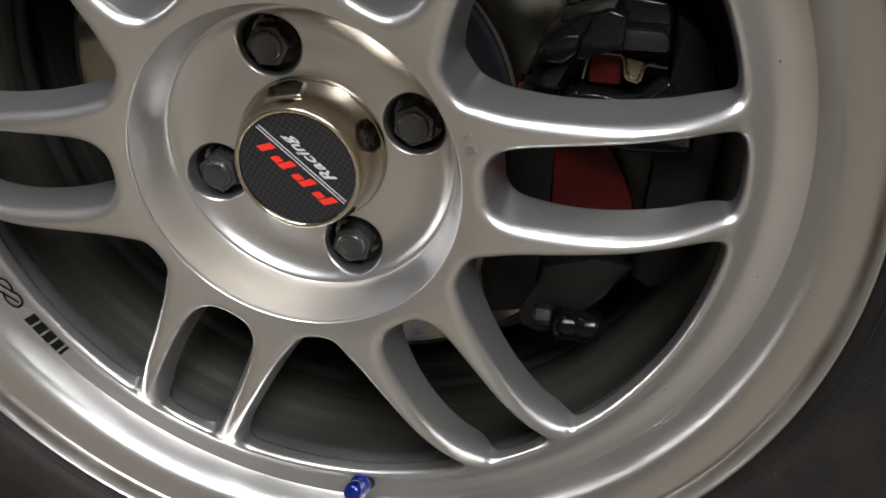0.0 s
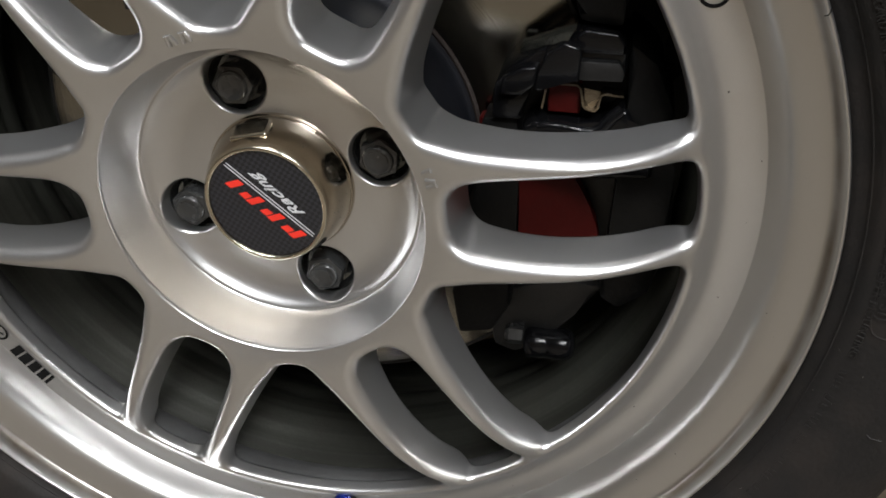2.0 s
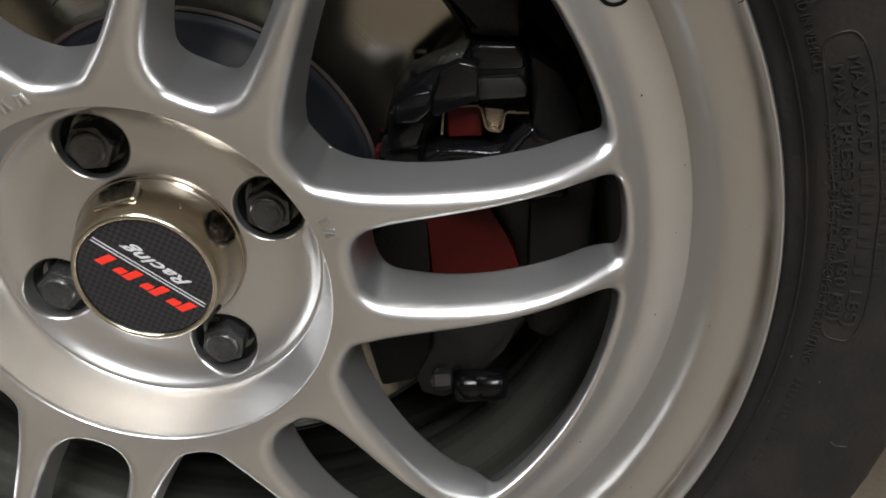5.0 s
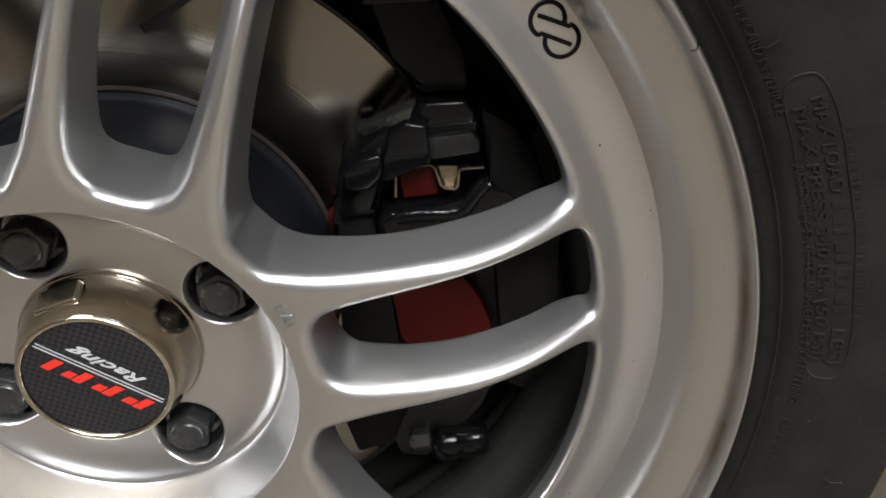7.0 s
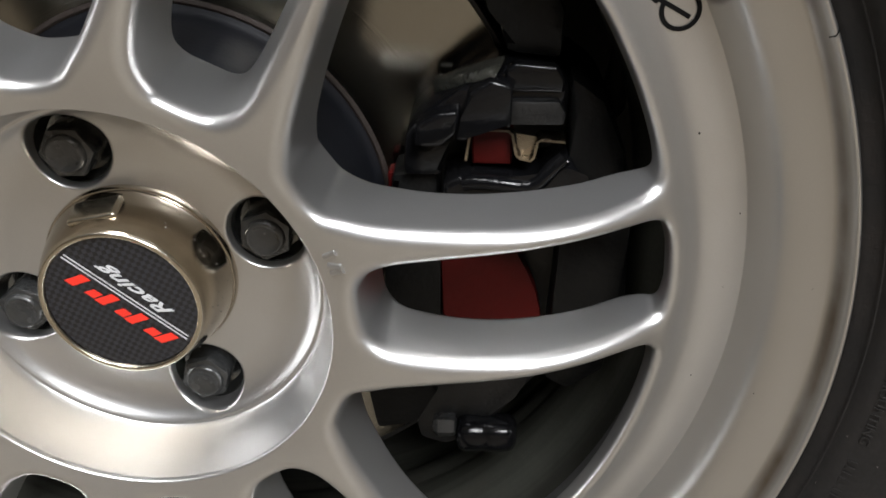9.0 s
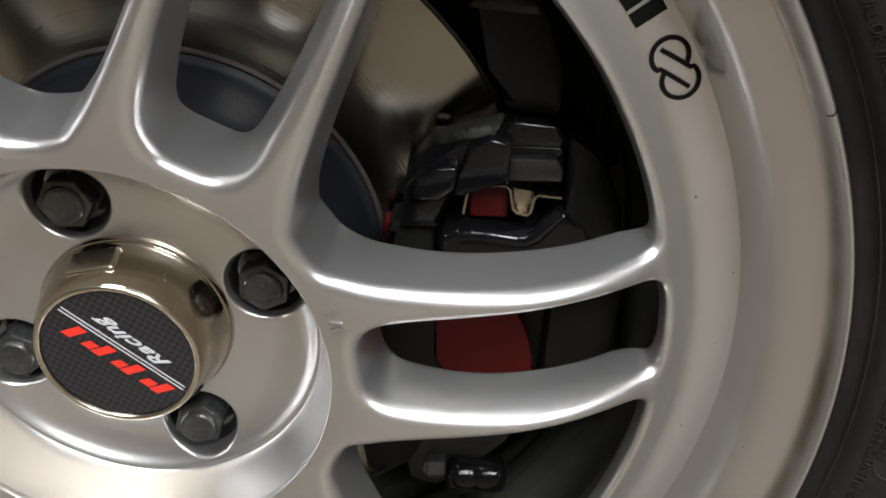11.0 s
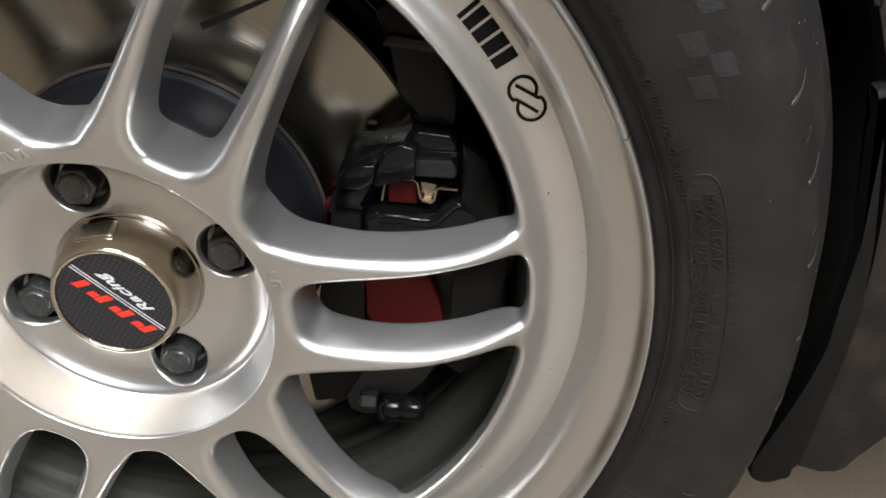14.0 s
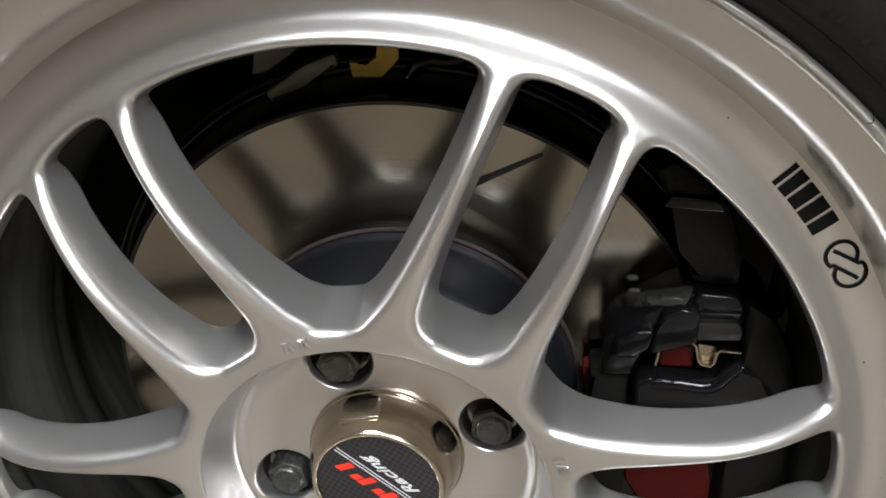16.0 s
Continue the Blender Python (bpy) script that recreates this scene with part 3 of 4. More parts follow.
def word(text, size, extrude=0.0, shear=0.0, width=1.0, bold=0.0):
    """The mesh of a word in the built-in font, as a bmesh in (u, v, depth), and its length."""
    cu = bpy.data.curves.new("word", "FONT")
    cu.body, cu.size, cu.extrude, cu.shear = text, size, extrude, shear
    cu.space_character, cu.offset = 1.02, bold
    ob = new("word", cu)
    dg = bpy.context.evaluated_depsgraph_get()
    dg.update()
    me = bpy.data.meshes.new_from_object(ob.evaluated_get(dg))
    bm = bmesh.new()
    bm.from_mesh(me)
    bpy.data.objects.remove(ob)
    bpy.data.meshes.remove(me)
    for v in bm.verts:
        v.co.x *= width
    return bm, max(v.co.x for v in bm.verts)


def print_badge():
    for i, v0 in enumerate((-0.0027, -0.0041)):
        e = math.sqrt(0.0249 ** 2 - v0 ** 2)
        bm = flat(bmesh.new(), [(-e, v0 - 0.00022), (e, v0 - 0.00022), (e, v0 + 0.00022), (-e, v0 + 0.00022)])
        on_badge(bm, WHITE, "print_line", 0.0002)
    bm, length = word("Racing", 0.0058, 0.0001, 0.55, 1.0, 0.00009)
    for v in bm.verts:
        v.co.x = -0.0158 + v.co.x * 0.0305 / length
        v.co.y += -0.0098
    on_badge(bm, WHITE, "print_word", 0.0002)
    # the model mark: plain slanted red blocks
    u = -0.0225
    for w, h in ((0.0108, 0.0060), (0.0104, 0.0060), (0.0104, 0.0060), (0.0050, 0.0060)):
        s = 0.0034
        bm = bmesh.new()
        flat(bm, [(u, -0.0012), (u + 0.0034, -0.0012), (u + 0.0034 + s, -0.0012 + h), (u + s, -0.0012 + h)])
        if w > 0.006:
            flat(bm, [(u + 0.0040 + s * 0.45, -0.0012 + h * 0.40), (u + w - 0.0015, -0.0012 + h * 0.40), (u + w + 0.0005, -0.0012 + h * 0.95), (u + 0.0044 + s * 0.8, -0.0012 + h * 0.95)], 0.0001)
        on_badge(bm, REDPRINT, "print_block", 0.0002)
        u += w + 0.0012


print_badge()


NOTCH = 103.0


def notch():
    """The pry notch and small scuffs on the cap's side."""
    a = radians(NOTCH - SPIN)
    t = Vector((-math.sin(a), 0, math.cos(a)))
    s = Vector((-0.0049 * math.cos(a), -0.0170, -0.0049 * math.sin(a))).normalized()
    n = t.cross(s)
    bm = box(bmesh.new(), -0.0090, 0.0090, -0.0052, 0.0052, -0.0018, 0.0018, 0.0016, 4)
    m = Matrix((t, s, n)).transposed().to_4x4()
    m.translation = (0.0308 * math.cos(a), -0.0120, 0.0308 * math.sin(a))
    bmesh.ops.transform(bm, matrix=m, verts=bm.verts)
    part("pry_tab", bm, BEZEL, cap_ob, "small pry tab")


notch()


def lug(k):
    a = radians(15 + 90 * k)
    x, z = 0.05 * math.cos(a), 0.05 * math.sin(a)
    bm = lathe(bmesh.new(), rounded([(0.0138, 0.018), (0.0138, 0.0030), (0.0130, 0.0026), (0.0122, 0.0060), (0.0112, 0.009), (0.0, 0.010)], 1), 48)
    bmesh.ops.translate(bm, vec=(x, 0, z), verts=bm.verts)
    nut = part("lug_bolt", bm, SLEEVE, wheel, "black steel lug bolt sunk in its hole")
    bm = bmesh.new()
    turn = 20 + 37 * k
    hexa = [(x + 0.0099 * math.cos(radians(turn + 60 * i)), z + 0.0099 * math.sin(radians(turn + 60 * i))) for i in range(6)]
    slab(bm, hexa, -0.0036, 0.013, 0.0013, 2)
    part("hex_head", bm, NUT, nut)
    bm = lathe(bmesh.new(), rounded([(0.0074, -0.0028), (0.0070, -0.0050), (0.0058, -0.0058), (0.0048, -0.0050), (0.0, -0.0048)], 1), 32)
    bmesh.ops.translate(bm, vec=(x, 0, z), verts=bm.verts)
    part("bolt_end", bm, NUT, nut)


for k in range(4):
    lug(k)


def valve():
    a = radians(-84 - SPIN)
    base = Vector((0.1995 * math.cos(a), -0.004, 0.1995 * math.sin(a)))
    way = Vector((-0.45 * math.cos(a), -0.89, -0.45 * math.sin(a))).normalized()
    m = Matrix.Translation(base) @ (-way).to_track_quat("Y", "Z").to_matrix().to_4x4()
    bm = lathe(bmesh.new(), rounded([(0.0, 0.002), (0.0060, 0.002), (0.0060, -0.004), (0.0042, -0.006), (0.0042, -0.010), (0.0, -0.010)], 1), 32)
    bmesh.ops.transform(bm, matrix=m, verts=bm.verts)
    stem = part("valve_stem", bm, RUBBER, wheel, "short black valve stem with a blue cap")
    bm = bmesh.new()
    lathe(bm, rounded([(0.0, -0.009), (0.0058, -0.009), (0.0060, -0.0135), (0.0046, -0.0150), (0.0046, -0.0165), (0.0056, -0.0180), (0.0054, -0.0240), (0.0040, -0.0262), (0.0, -0.0266)], 2), 20)
    bmesh.ops.transform(bm, matrix=m, verts=bm.verts)
    part("valve_cap", bm, BLUE, stem, "blue anodised valve cap", 25)


valve()


def on_rim(bm, angle, name):
    """Lays a mark drawn in (u along the rim, v outward) on the flat of the rim, its middle at this angle."""
    for v in bm.verts:
        r = 0.2035 + v.co.y
        a = radians(angle) + v.co.x / 0.2035
        v.co = Vector((r * math.cos(a), float(FRONT(r)) - 0.00025 - v.co.z, r * math.sin(a)))
    return part(name, bm, DECAL, rim)


def rim_marks(turn):
    # the maker's word: five plain dark blocks
    at = turn + 34.95 - SPIN
    for w in (1.56, 1.78, 1.70, 1.52, 0.78):
        span = radians(w) * 0.2035 - 0.0008
        bm = bmesh.new()
        flat(bm, [(0, -0.0050), (span, -0.0050), (span, 0.0052), (0, 0.0052)], 0.0001)
        bmesh.ops.subdivide_edges(bm, edges=[e for e in bm.edges if abs(e.verts[0].co.y - e.verts[1].co.y) > 0.005], cuts=3)
        on_rim(bm, at, "mark_block")
        at += w + 0.12
    # the maker's sign: two hooked rings that run into one another
    for flip in (1, -1):
        run = [(0.0073 - 0.0098 * f, -0.0016 + 0.0061 * f) for f in np.linspace(0, 0.94, 8)]
        run += [(-0.0041 + 0.0055 * math.cos(radians(d)), 0.0055 * math.sin(radians(d))) for d in np.linspace(66, 322, 40)]
        bm = bmesh.new()
        strip = []
        for i, (x, y) in enumerate(run):
            (px, py), (qx, qy) = run[max(i - 1, 0)], run[min(i + 1, len(run) - 1)]
            L = math.hypot(qx - px, qy - py)
            nx, ny = -(qy - py) / L * 0.00072, (qx - px) / L * 0.00072
            strip.append([bm.verts.new((flip * u, flip * v, 0.0001)) for u, v in ((x - nx, y - ny), (x + nx, y + ny))])
        for p, q in zip(strip, strip[1:]):
            bm.faces.new((p[0], p[1], q[1], q[0]))
        on_rim(bm, turn + 30.2 - SPIN, "mark_hook")


rim_marks(0)
rim_marks(180)


def cast_marks():
    """Small raised casting marks on the hub ring."""
    for at, n in ((19.5 - SPIN, 3), (107.5 - SPIN, 4)):
        for i in range(n):
            a = radians(at + (i - n / 2) * 2.3)
            bm = tube(bmesh.new(), [(0.0788 * math.cos(a), float(FRONT(0.0788)) - 0.0001, 0.0788 * math.sin(a)),
                                    (0.0832 * math.cos(a + 0.012 * (-1) ** i), float(FRONT(0.0832)) - 0.0001, 0.0832 * math.sin(a + 0.012 * (-1) ** i))], 0.0011, 8)
            part("cast_mark", bm, SILVER, rim)


cast_marks()



def flecks():
    """Nicks in the flange and flecks of dirt on the paint."""
    for ang, lean in ((25.4, 0.010), (45.2, 0.006)):
        a = radians(ang - SPIN)
        pts = [((0.2336 + 0.0025 * f) * math.cos(a + lean * f), y, (0.2336 + 0.0025 * f) * math.sin(a + lean * f)) for f, y in ((0, -0.0352), (0.35, -0.0381), (0.7, -0.0383), (1, -0.0360))]
        part("flange_nick", tube(bmesh.new(), pts, 0.00026, 6), DECAL, rim)
    rng = random.Random(11)
    for i in range(46):
        r = rng.choice((rng.uniform(0.198, 0.2095), rng.uniform(0.219, 0.2285)))
        a = rng.uniform(0, 2 * math.pi)
        y = float(FRONT(r)) if r < 0.21 else float(np.interp(r, (0.2184, 0.2212, 0.2276, 0.2308), (-0.0212, -0.0233, -0.0263, -0.0276)))
        bm = bmesh.new()
        bmesh.ops.create_icosphere(bm, subdivisions=1, radius=rng.uniform(0.00014, 0.00036))
        bmesh.ops.transform(bm, matrix=Matrix.Translation((r * math.cos(a), y, r * math.sin(a))) @ Matrix.Diagonal((rng.uniform(0.7, 1.8), 0.35, rng.uniform(0.7, 1.8), 1)), verts=bm.verts)
        part("dirt_fleck", bm, CASTING if i % 5 else DUST, rim)
    # specks on the cap's side
    for i in range(16):
        y = rng.uniform(-0.019, -0.006)
        r = float(np.interp(-y, (0.0046, 0.0090, 0.0150, 0.0200), (0.0336, 0.0326, 0.0312, 0.0294)))
        a = radians(rng.uniform(-25, 60))
        bm = bmesh.new()
        bmesh.ops.create_icosphere(bm, subdivisions=1, radius=rng.uniform(0.00014, 0.00034))
        bmesh.ops.translate(bm, vec=(r * math.cos(a), y, r * math.sin(a)), verts=bm.verts)
        part("dirt_fleck", bm, DUST, cap_ob)


flecks()

SIDE_R, SIDE_Y = np.array([(r, y) for r, y in TYRE_LINE if y < 0.002 and r > 0.236]).T


def side(r):
    """The sidewall's y at a radius."""
    return float(np.interp(r, SIDE_R, SIDE_Y))


def on_tyre(bm, r0, angle, name, material, height=0.0006):
    """Lays raised lettering round the sidewall: u runs clockwise from the angle, v outward from r0."""
    for v in bm.verts:
        r = r0 + v.co.y
        a = radians(angle - SPIN) - v.co.x / r0
        v.co = Vector((r * math.cos(a), side(r) - (height if v.co.z > 0 else -0.0004), r * math.sin(a)))
    return part(name, bm, material, tyre)


def tyre_words():
    for text, r0, a0, a1, h in (("FOLLOW OWNER'S MANUAL OR TIRE PLACARD IN VEHICLE", 0.2474, 42.6, 18.8, 0.0027),
                                ("ASSEMBLY DUE TO IMPROPER MOUNTING", 0.2482, 14.8, -7.2, 0.0027),
                                ("MAX LOAD", 0.2566, 19.6, 12.2, 0.0040), ("MAX PRESS 340 kPa (50 PSI)", 0.2516, 19.2, -2.6, 0.0036), ("LBS)", 0.2566, 0.6, -2.8, 0.0040)):
        bm, length = word(text, h / 0.72, 0.0004)
        stretch = radians(a0 - a1) * r0 / length
        for v in bm.verts:
            v.co.x *= stretch
        on_tyre(bm, r0, a0, "sidewall_word", RUBBER_MARK)
    # lettering too worn to read: plain bars
    for r0, a0, a1, h, n in ((0.2566, 11.4, 1.4, 0.0038, 9), (0.2622, 17, 1, 0.0024, 22), (0.2480, -9, -40, 0.0025, 52), (0.2476, 70, 44.5, 0.0025, 44)):
        for i in range(n):
            if n > 30 and i % 9 in (4, 8):
                continue
            s = radians((a0 - a1) / n) * r0 * (0.50, 0.72, 0.35, 0.62)[i * 7 % 4]
            bm = flat(bmesh.new(), [(0, 0), (s, 0), (s, h), (0, h)], 0.0004)
            on_tyre(bm, r0, a0 - (a0 - a1) * i / n, "sidewall_bar", RUBBER, 0.0004)


tyre_words()


def tyre_details():
    # a lozenge moulded round the load lettering
    run = []
    for i in range(49):
        f = i / 48 * 2 * math.pi
        ca, cr = math.cos(f), math.sin(f)
        ang = 8.5 + 12.8 * np.sign(ca) * abs(ca) ** 0.25
        r = 0.2562 + 0.0066 * np.sign(cr) * abs(cr) ** 0.6
        a = radians(ang - SPIN)
        run.append((r * math.cos(a), side(r), r * math.sin(a)))
    part("moulded_frame", tube(bmesh.new(), run, 0.0004, 6), RUBBER, tyre)
    # chequered patches of fine ribs
    for a0, r0 in ((38.6, 0.2640), (35.8, 0.2730), (33.3, 0.2636), (31.0, 0.2700), (29.9, 0.2612), (41.4, 0.2730), (44.0, 0.2640), (47.0, 0.2720)):
        bm = bmesh.new()
        rows = []
        for i in range(31):
            row = []
            for dv in (0, 0.0025, 0.005, 0.0075):
                r = r0 + dv
                a = radians(a0 - SPIN) - (i * 0.00030 + dv * 0.25) / r0
                row.append(bm.verts.new((r * math.cos(a), side(r) - 0.0001 - 0.00014 * (i % 2), r * math.sin(a))))
            rows.append(row)
        for p, q in zip(rows, rows[1:]):
            for j in range(3):
                bm.faces.new((p[j], p[j + 1], q[j + 1], q[j]))
        part("ribbed_patch", bm, RUBBER, tyre, angle=10)
    # worn grooves' raised ends on the shoulder, uneven as they have worn
    rng = random.Random(4)
    for i in range(102):
        long = i % 2 == 0
        a0 = i * 360 / 102 + 24.9 - SPIN + (rng.uniform(-0.3, 0.3) if long else rng.uniform(-0.9, 0.6))
        r0, r1 = (rng.uniform(0.2905, 0.2930), rng.uniform(0.3005, 0.3030)) if long else (rng.uniform(0.2930, 0.2960), rng.uniform(0.2970, 0.3000))
        bm = bmesh.new()
        rows = []
        for f in np.linspace(0, 1, 12):
            r = r0 + (r1 - r0) * f
            a = radians(a0 + (0.5 if long else 0.4) * f ** 1.4)
            w = (0.0015 if long else 0.0004) * min(1.0, 0.5 + f * 5) * (1 - 0.6 * f) * rng.uniform(0.75, 1.2)
            row = []
            for k, lift in ((-1, -0.0002), (-0.5, 0.0005), (0.5, 0.0005), (1, -0.0002)):
                q = a + k * w / r
                row.append(bm.verts.new((r * math.cos(q), side(r) - lift, r * math.sin(q))))
            rows.append(row)
        for p, q in zip(rows, rows[1:]):
            for j in range(3):
                bm.faces.new((p[j], p[j + 1], q[j + 1], q[j]))
        part("shoulder_rib", bm, SCUFF if long else RUBBER_MARK, tyre)
    # pale dust caught on the shoulder and the wall
    bm = bmesh.new()
    for i in range(420):
        r = rng.choice((rng.uniform(0.297, 0.312), rng.uniform(0.301, 0.312), rng.uniform(0.304, 0.312), rng.uniform(0.243, 0.300)))
        a = rng.uniform(0, 2 * math.pi)
        k = rng.uniform(0.00010, 0.00024) * (1.5 if rng.random() < 0.08 else 1.0)
        m = Matrix.Translation((r * math.cos(a), side(r), r * math.sin(a))) @ Matrix.Rotation(-a, 4, "Y") @ Matrix.Diagonal((k * rng.uniform(0.6, 2.2), k * 0.5, k * rng.uniform(0.6, 2.2), 1))
        vs = [bm.verts.new(m @ Vector(p)) for p in ((1, 0, 0), (0, 0, 1), (-1, 0, 0), (0, 0, -1), (0, -1, 0))]
        for p in range(4):
            bm.faces.new((vs[p], vs[(p + 1) % 4], vs[4]))
    tagged(part("dust", bm, DUST, tyre, "pale specks of dust"), "pale specks of dust on black rubber", kind="stuff")
    # moulded rings
    for r in (0.2430,):
        y = side(r)
        part("moulded_ring", lathe(bmesh.new(), [(r - 0.0006, y + 0.0003), (r - 0.0003, y - 0.0003), (r + 0.0003, y - 0.0003), (r + 0.0006, y + 0.0003)], 192), RUBBER, tyre)
    # thin moulding hairs
    for ang, r in ((-31, 0.243), (3, 0.2495), (24, 0.2495), (-14, 0.268)):
        a = radians(ang - SPIN)
        p = Vector((r * math.cos(a), side(r), r * math.sin(a)))
        o = Vector((math.cos(a), 0, math.sin(a)))
        part("rubber_hair", tube(bmesh.new(), [p, p + Vector((0, -0.002, 0)) + o * 0.001, p + Vector((0, -0.003, 0)) + o * 0.004 + Vector((0.001, 0, 0.001))], 0.00022, 5), RUBBER_MARK, tyre)


tyre_details()

# ---- brake ----
disc = thing("brake_disc", pose(0, 0, AXLE), "worn slotted steel brake disc with a dark hat", "brake disc")
part("friction_ring", lathe(bmesh.new(), rounded([(0.0850, 0.0490), (0.1440, 0.0490), (0.1452, 0.0500), (0.1452, 0.0720), (0.0850, 0.0720)], 0), 192), STEEL, disc, "brushed steel friction ring", 30)
part("hat", lathe(bmesh.new(), rounded([(0.0300, 0.0150), (0.0700, 0.0150), (0.0740, 0.0168), (0.0760, 0.0215), (0.0785, 0.0400), (0.0800, 0.0460), (0.0815, 0.0485), (0.0845, 0.0494), (0.0845, 0.0530)], 1), 128), HAT, disc, "dark blue-grey disc hat")
part("rust_line", lathe(bmesh.new(), [(0.0836, 0.0488), (0.0846, 0.0482), (0.0858, 0.0485), (0.0862, 0.0489)], 128), RUST, disc, "brown rust line")
part("worn_edge", lathe(bmesh.new(), [(0.1432, 0.0489), (0.1438, 0.0482), (0.1450, 0.0483), (0.1455, 0.0492), (0.1455, 0.0530)], 160), CASTING, disc)


def groove_slab(a0, r0, a1, r1, w):
    p, q = ((r * math.cos(radians(a)), r * math.sin(radians(a))) for a, r in ((a0, r0), (a1, r1)))
    dx, dz = q[0] - p[0], q[1] - p[1]
    L = math.hypot(dx, dz)
    nx, nz = -dz / L * w, dx / L * w
    part("slot", slab(bmesh.new(), [(p[0] - nx, p[1] - nz), (q[0] - nx * 0.5, q[1] - nz * 0.5), (q[0] + nx * 0.5, q[1] + nz * 0.5), (p[0] + nx, p[1] + nz)], 0.0486, 0.0500), CASTING, disc, "dark slot milled in the face")


for k in range(5):
    groove_slab(74 + 72 * k, 0.1090, 61.4 + 72 * k, 0.1385, 0.0018)
groove_slab(118, 0.0965, 112.5, 0.0985, 0.0005)

shield = thing("dust_shield", pose(0, 0, AXLE), "black steel dust shield behind the disc", "shield")
part("plate", lathe(bmesh.new(), rounded([(0.05, 0.0790), (0.1480, 0.0790), (0.1530, 0.0740), (0.1560, 0.0700), (0.1575, 0.0705), (0.1560, 0.0800), (0.05, 0.0830)], 1), 96, a0=-20, a1=250), PLASTIC, shield)

part("rolled_edge", lathe(bmesh.new(), [(0.1535 + 0.0030 * math.cos(i * math.pi / 5), 0.0715 + 0.0030 * math.sin(i * math.pi / 5)) for i in range(10)], 96, closed=True, a0=-18, a1=248), CALIPER, shield, "glossy rolled edge")
for at in (35, 70, 105, 140, 175):
    a = radians(at)
    bm = lathe(bmesh.new(), rounded([(0.0, -0.0025), (0.0040, -0.0020), (0.0048, 0.0), (0.0048, 0.002)], 1), 16)
    bmesh.ops.translate(bm, vec=(0.1495 * math.cos(a), 0.0775, 0.1495 * math.sin(a)), verts=bm.verts)
    part("rivet", bm, PLASTIC, shield)

caliper = thing("brake_caliper", pose(0, 0, AXLE), "gloss black brake caliper with red pads", "caliper")
mm = lambda pts: [(a / 1000, b / 1000) for a, b in pts]


def caliper_parts():
    b = part("bridge", slab(bmesh.new(), mm([(114, 50), (117, 62), (128, 72), (147, 71), (151, 64), (150, 53), (143, 50), (121, 49)]), 0.021, 0.064, 0.0032, 3), CALIPER, caliper, "gloss black bridge lump")
    part("bridge_pad", slab(bmesh.new(), mm([(130, 51.5), (130.5, 60.5), (147, 60.5), (149.5, 56), (149, 52)]), 0.0175, 0.023, 0.0014, 2), CASTING, b, "rough dusty cast pad")
    part("bridge_step", slab(bmesh.new(), mm([(128, 63), (128.5, 71), (132, 73.5), (146, 72.5), (149, 68), (148.5, 63)]), 0.0185, 0.024, 0.0016, 3), CALIPER, b)
    part("cheek", slab(bmesh.new(), mm([(111.5, 47), (114, 56), (116.5, 64.5), (124, 69), (131, 67), (131, 52), (119, 51), (116, 47)]), 0.0135, 0.032, 0.0015, 3), CALIPER, caliper, "gloss black faceted cheek")
    part("shoulder", slab(bmesh.new(), mm([(97, 44), (98.5, 52.5), (106, 57), (113.5, 58), (112.5, 49), (107, 44)]), 0.0140, 0.034, 0.0020, 3), CALIPER, caliper, "gloss black rounded shoulder")
    part("horn", slab(bmesh.new(), mm([(93, 30), (94, 46), (100, 54), (112, 62), (127, 72), (122, 65), (113, 56), (108, 46), (107, 30)]), 0.021, 0.050, 0.0024, 2), CALIPER, caliper, "curved black arm")
    # the dusty sloping web behind the cheek
    bm = bmesh.new()
    top = [(103, 37, 60.5), (108, 32, 63.5), (114, 27, 67.5), (121, 22.5, 71.5), (128, 19.5, 74.5)]
    low = [(103, 36.5, 54), (109, 31, 57), (115, 25, 60), (120, 20, 64), (124, 18, 67)]
    rows = []
    for p, q in zip(top, low):
        p, q = Vector(p) / 1000, Vector(q) / 1000
        rows.append([bm.verts.new(v) for v in (p, p.lerp(q, 0.35) - Vector((0, 0.0012, 0)), p.lerp(q, 0.7) - Vector((0, 0.0010, 0)), q, q + Vector((0, 0.004, 0)), p + Vector((0, 0.004, 0)))])
    for p, q in zip(rows, rows[1:]):
        for j in range(6):
            bm.faces.new((p[j], p[(j + 1) % 6], q[(j + 1) % 6], q[j]))
    bm.faces.new(rows[0])
    bm.faces.new(rows[-1][::-1])
    part("web", bm, FOIL, caliper, "olive dusty sloping web", 50)
    f = part("finger", slab(bmesh.new(), mm([(107, 11), (107, 29), (113, 32.5), (141, 31), (147, 38), (152, 41), (156, 32), (165, 27), (166, 8), (140, 6)]), 0.0165, 0.038, 0.0028, 3), CALIPER, caliper, "gloss black caliper finger")
    # rounded bar added along the finger's edge to catch a highlight
    part("highlight_bead", tube(bmesh.new(), [(u / 1000, y, v / 1000) for u, y, v in ((115, 0.0182, 29.0), (119, 0.0172, 30.2), (126, 0.0170, 30.0), (133, 0.0172, 29.0), (138, 0.0172, 28.6), (142, 0.0170, 31), (146, 0.0176, 36), (150, 0.0186, 39.5))], 0.0029, 14), CALIPER, f)
    part("carrier", slab(bmesh.new(), mm([(150, 70), (163, 60), (172, 40), (176, 10), (178, -25), (172, -55), (158, -66), (148, -60), (150, -20), (152, 40)]), 0.020, 0.070, 0.004, 2), IRON, caliper, "black caliper side")
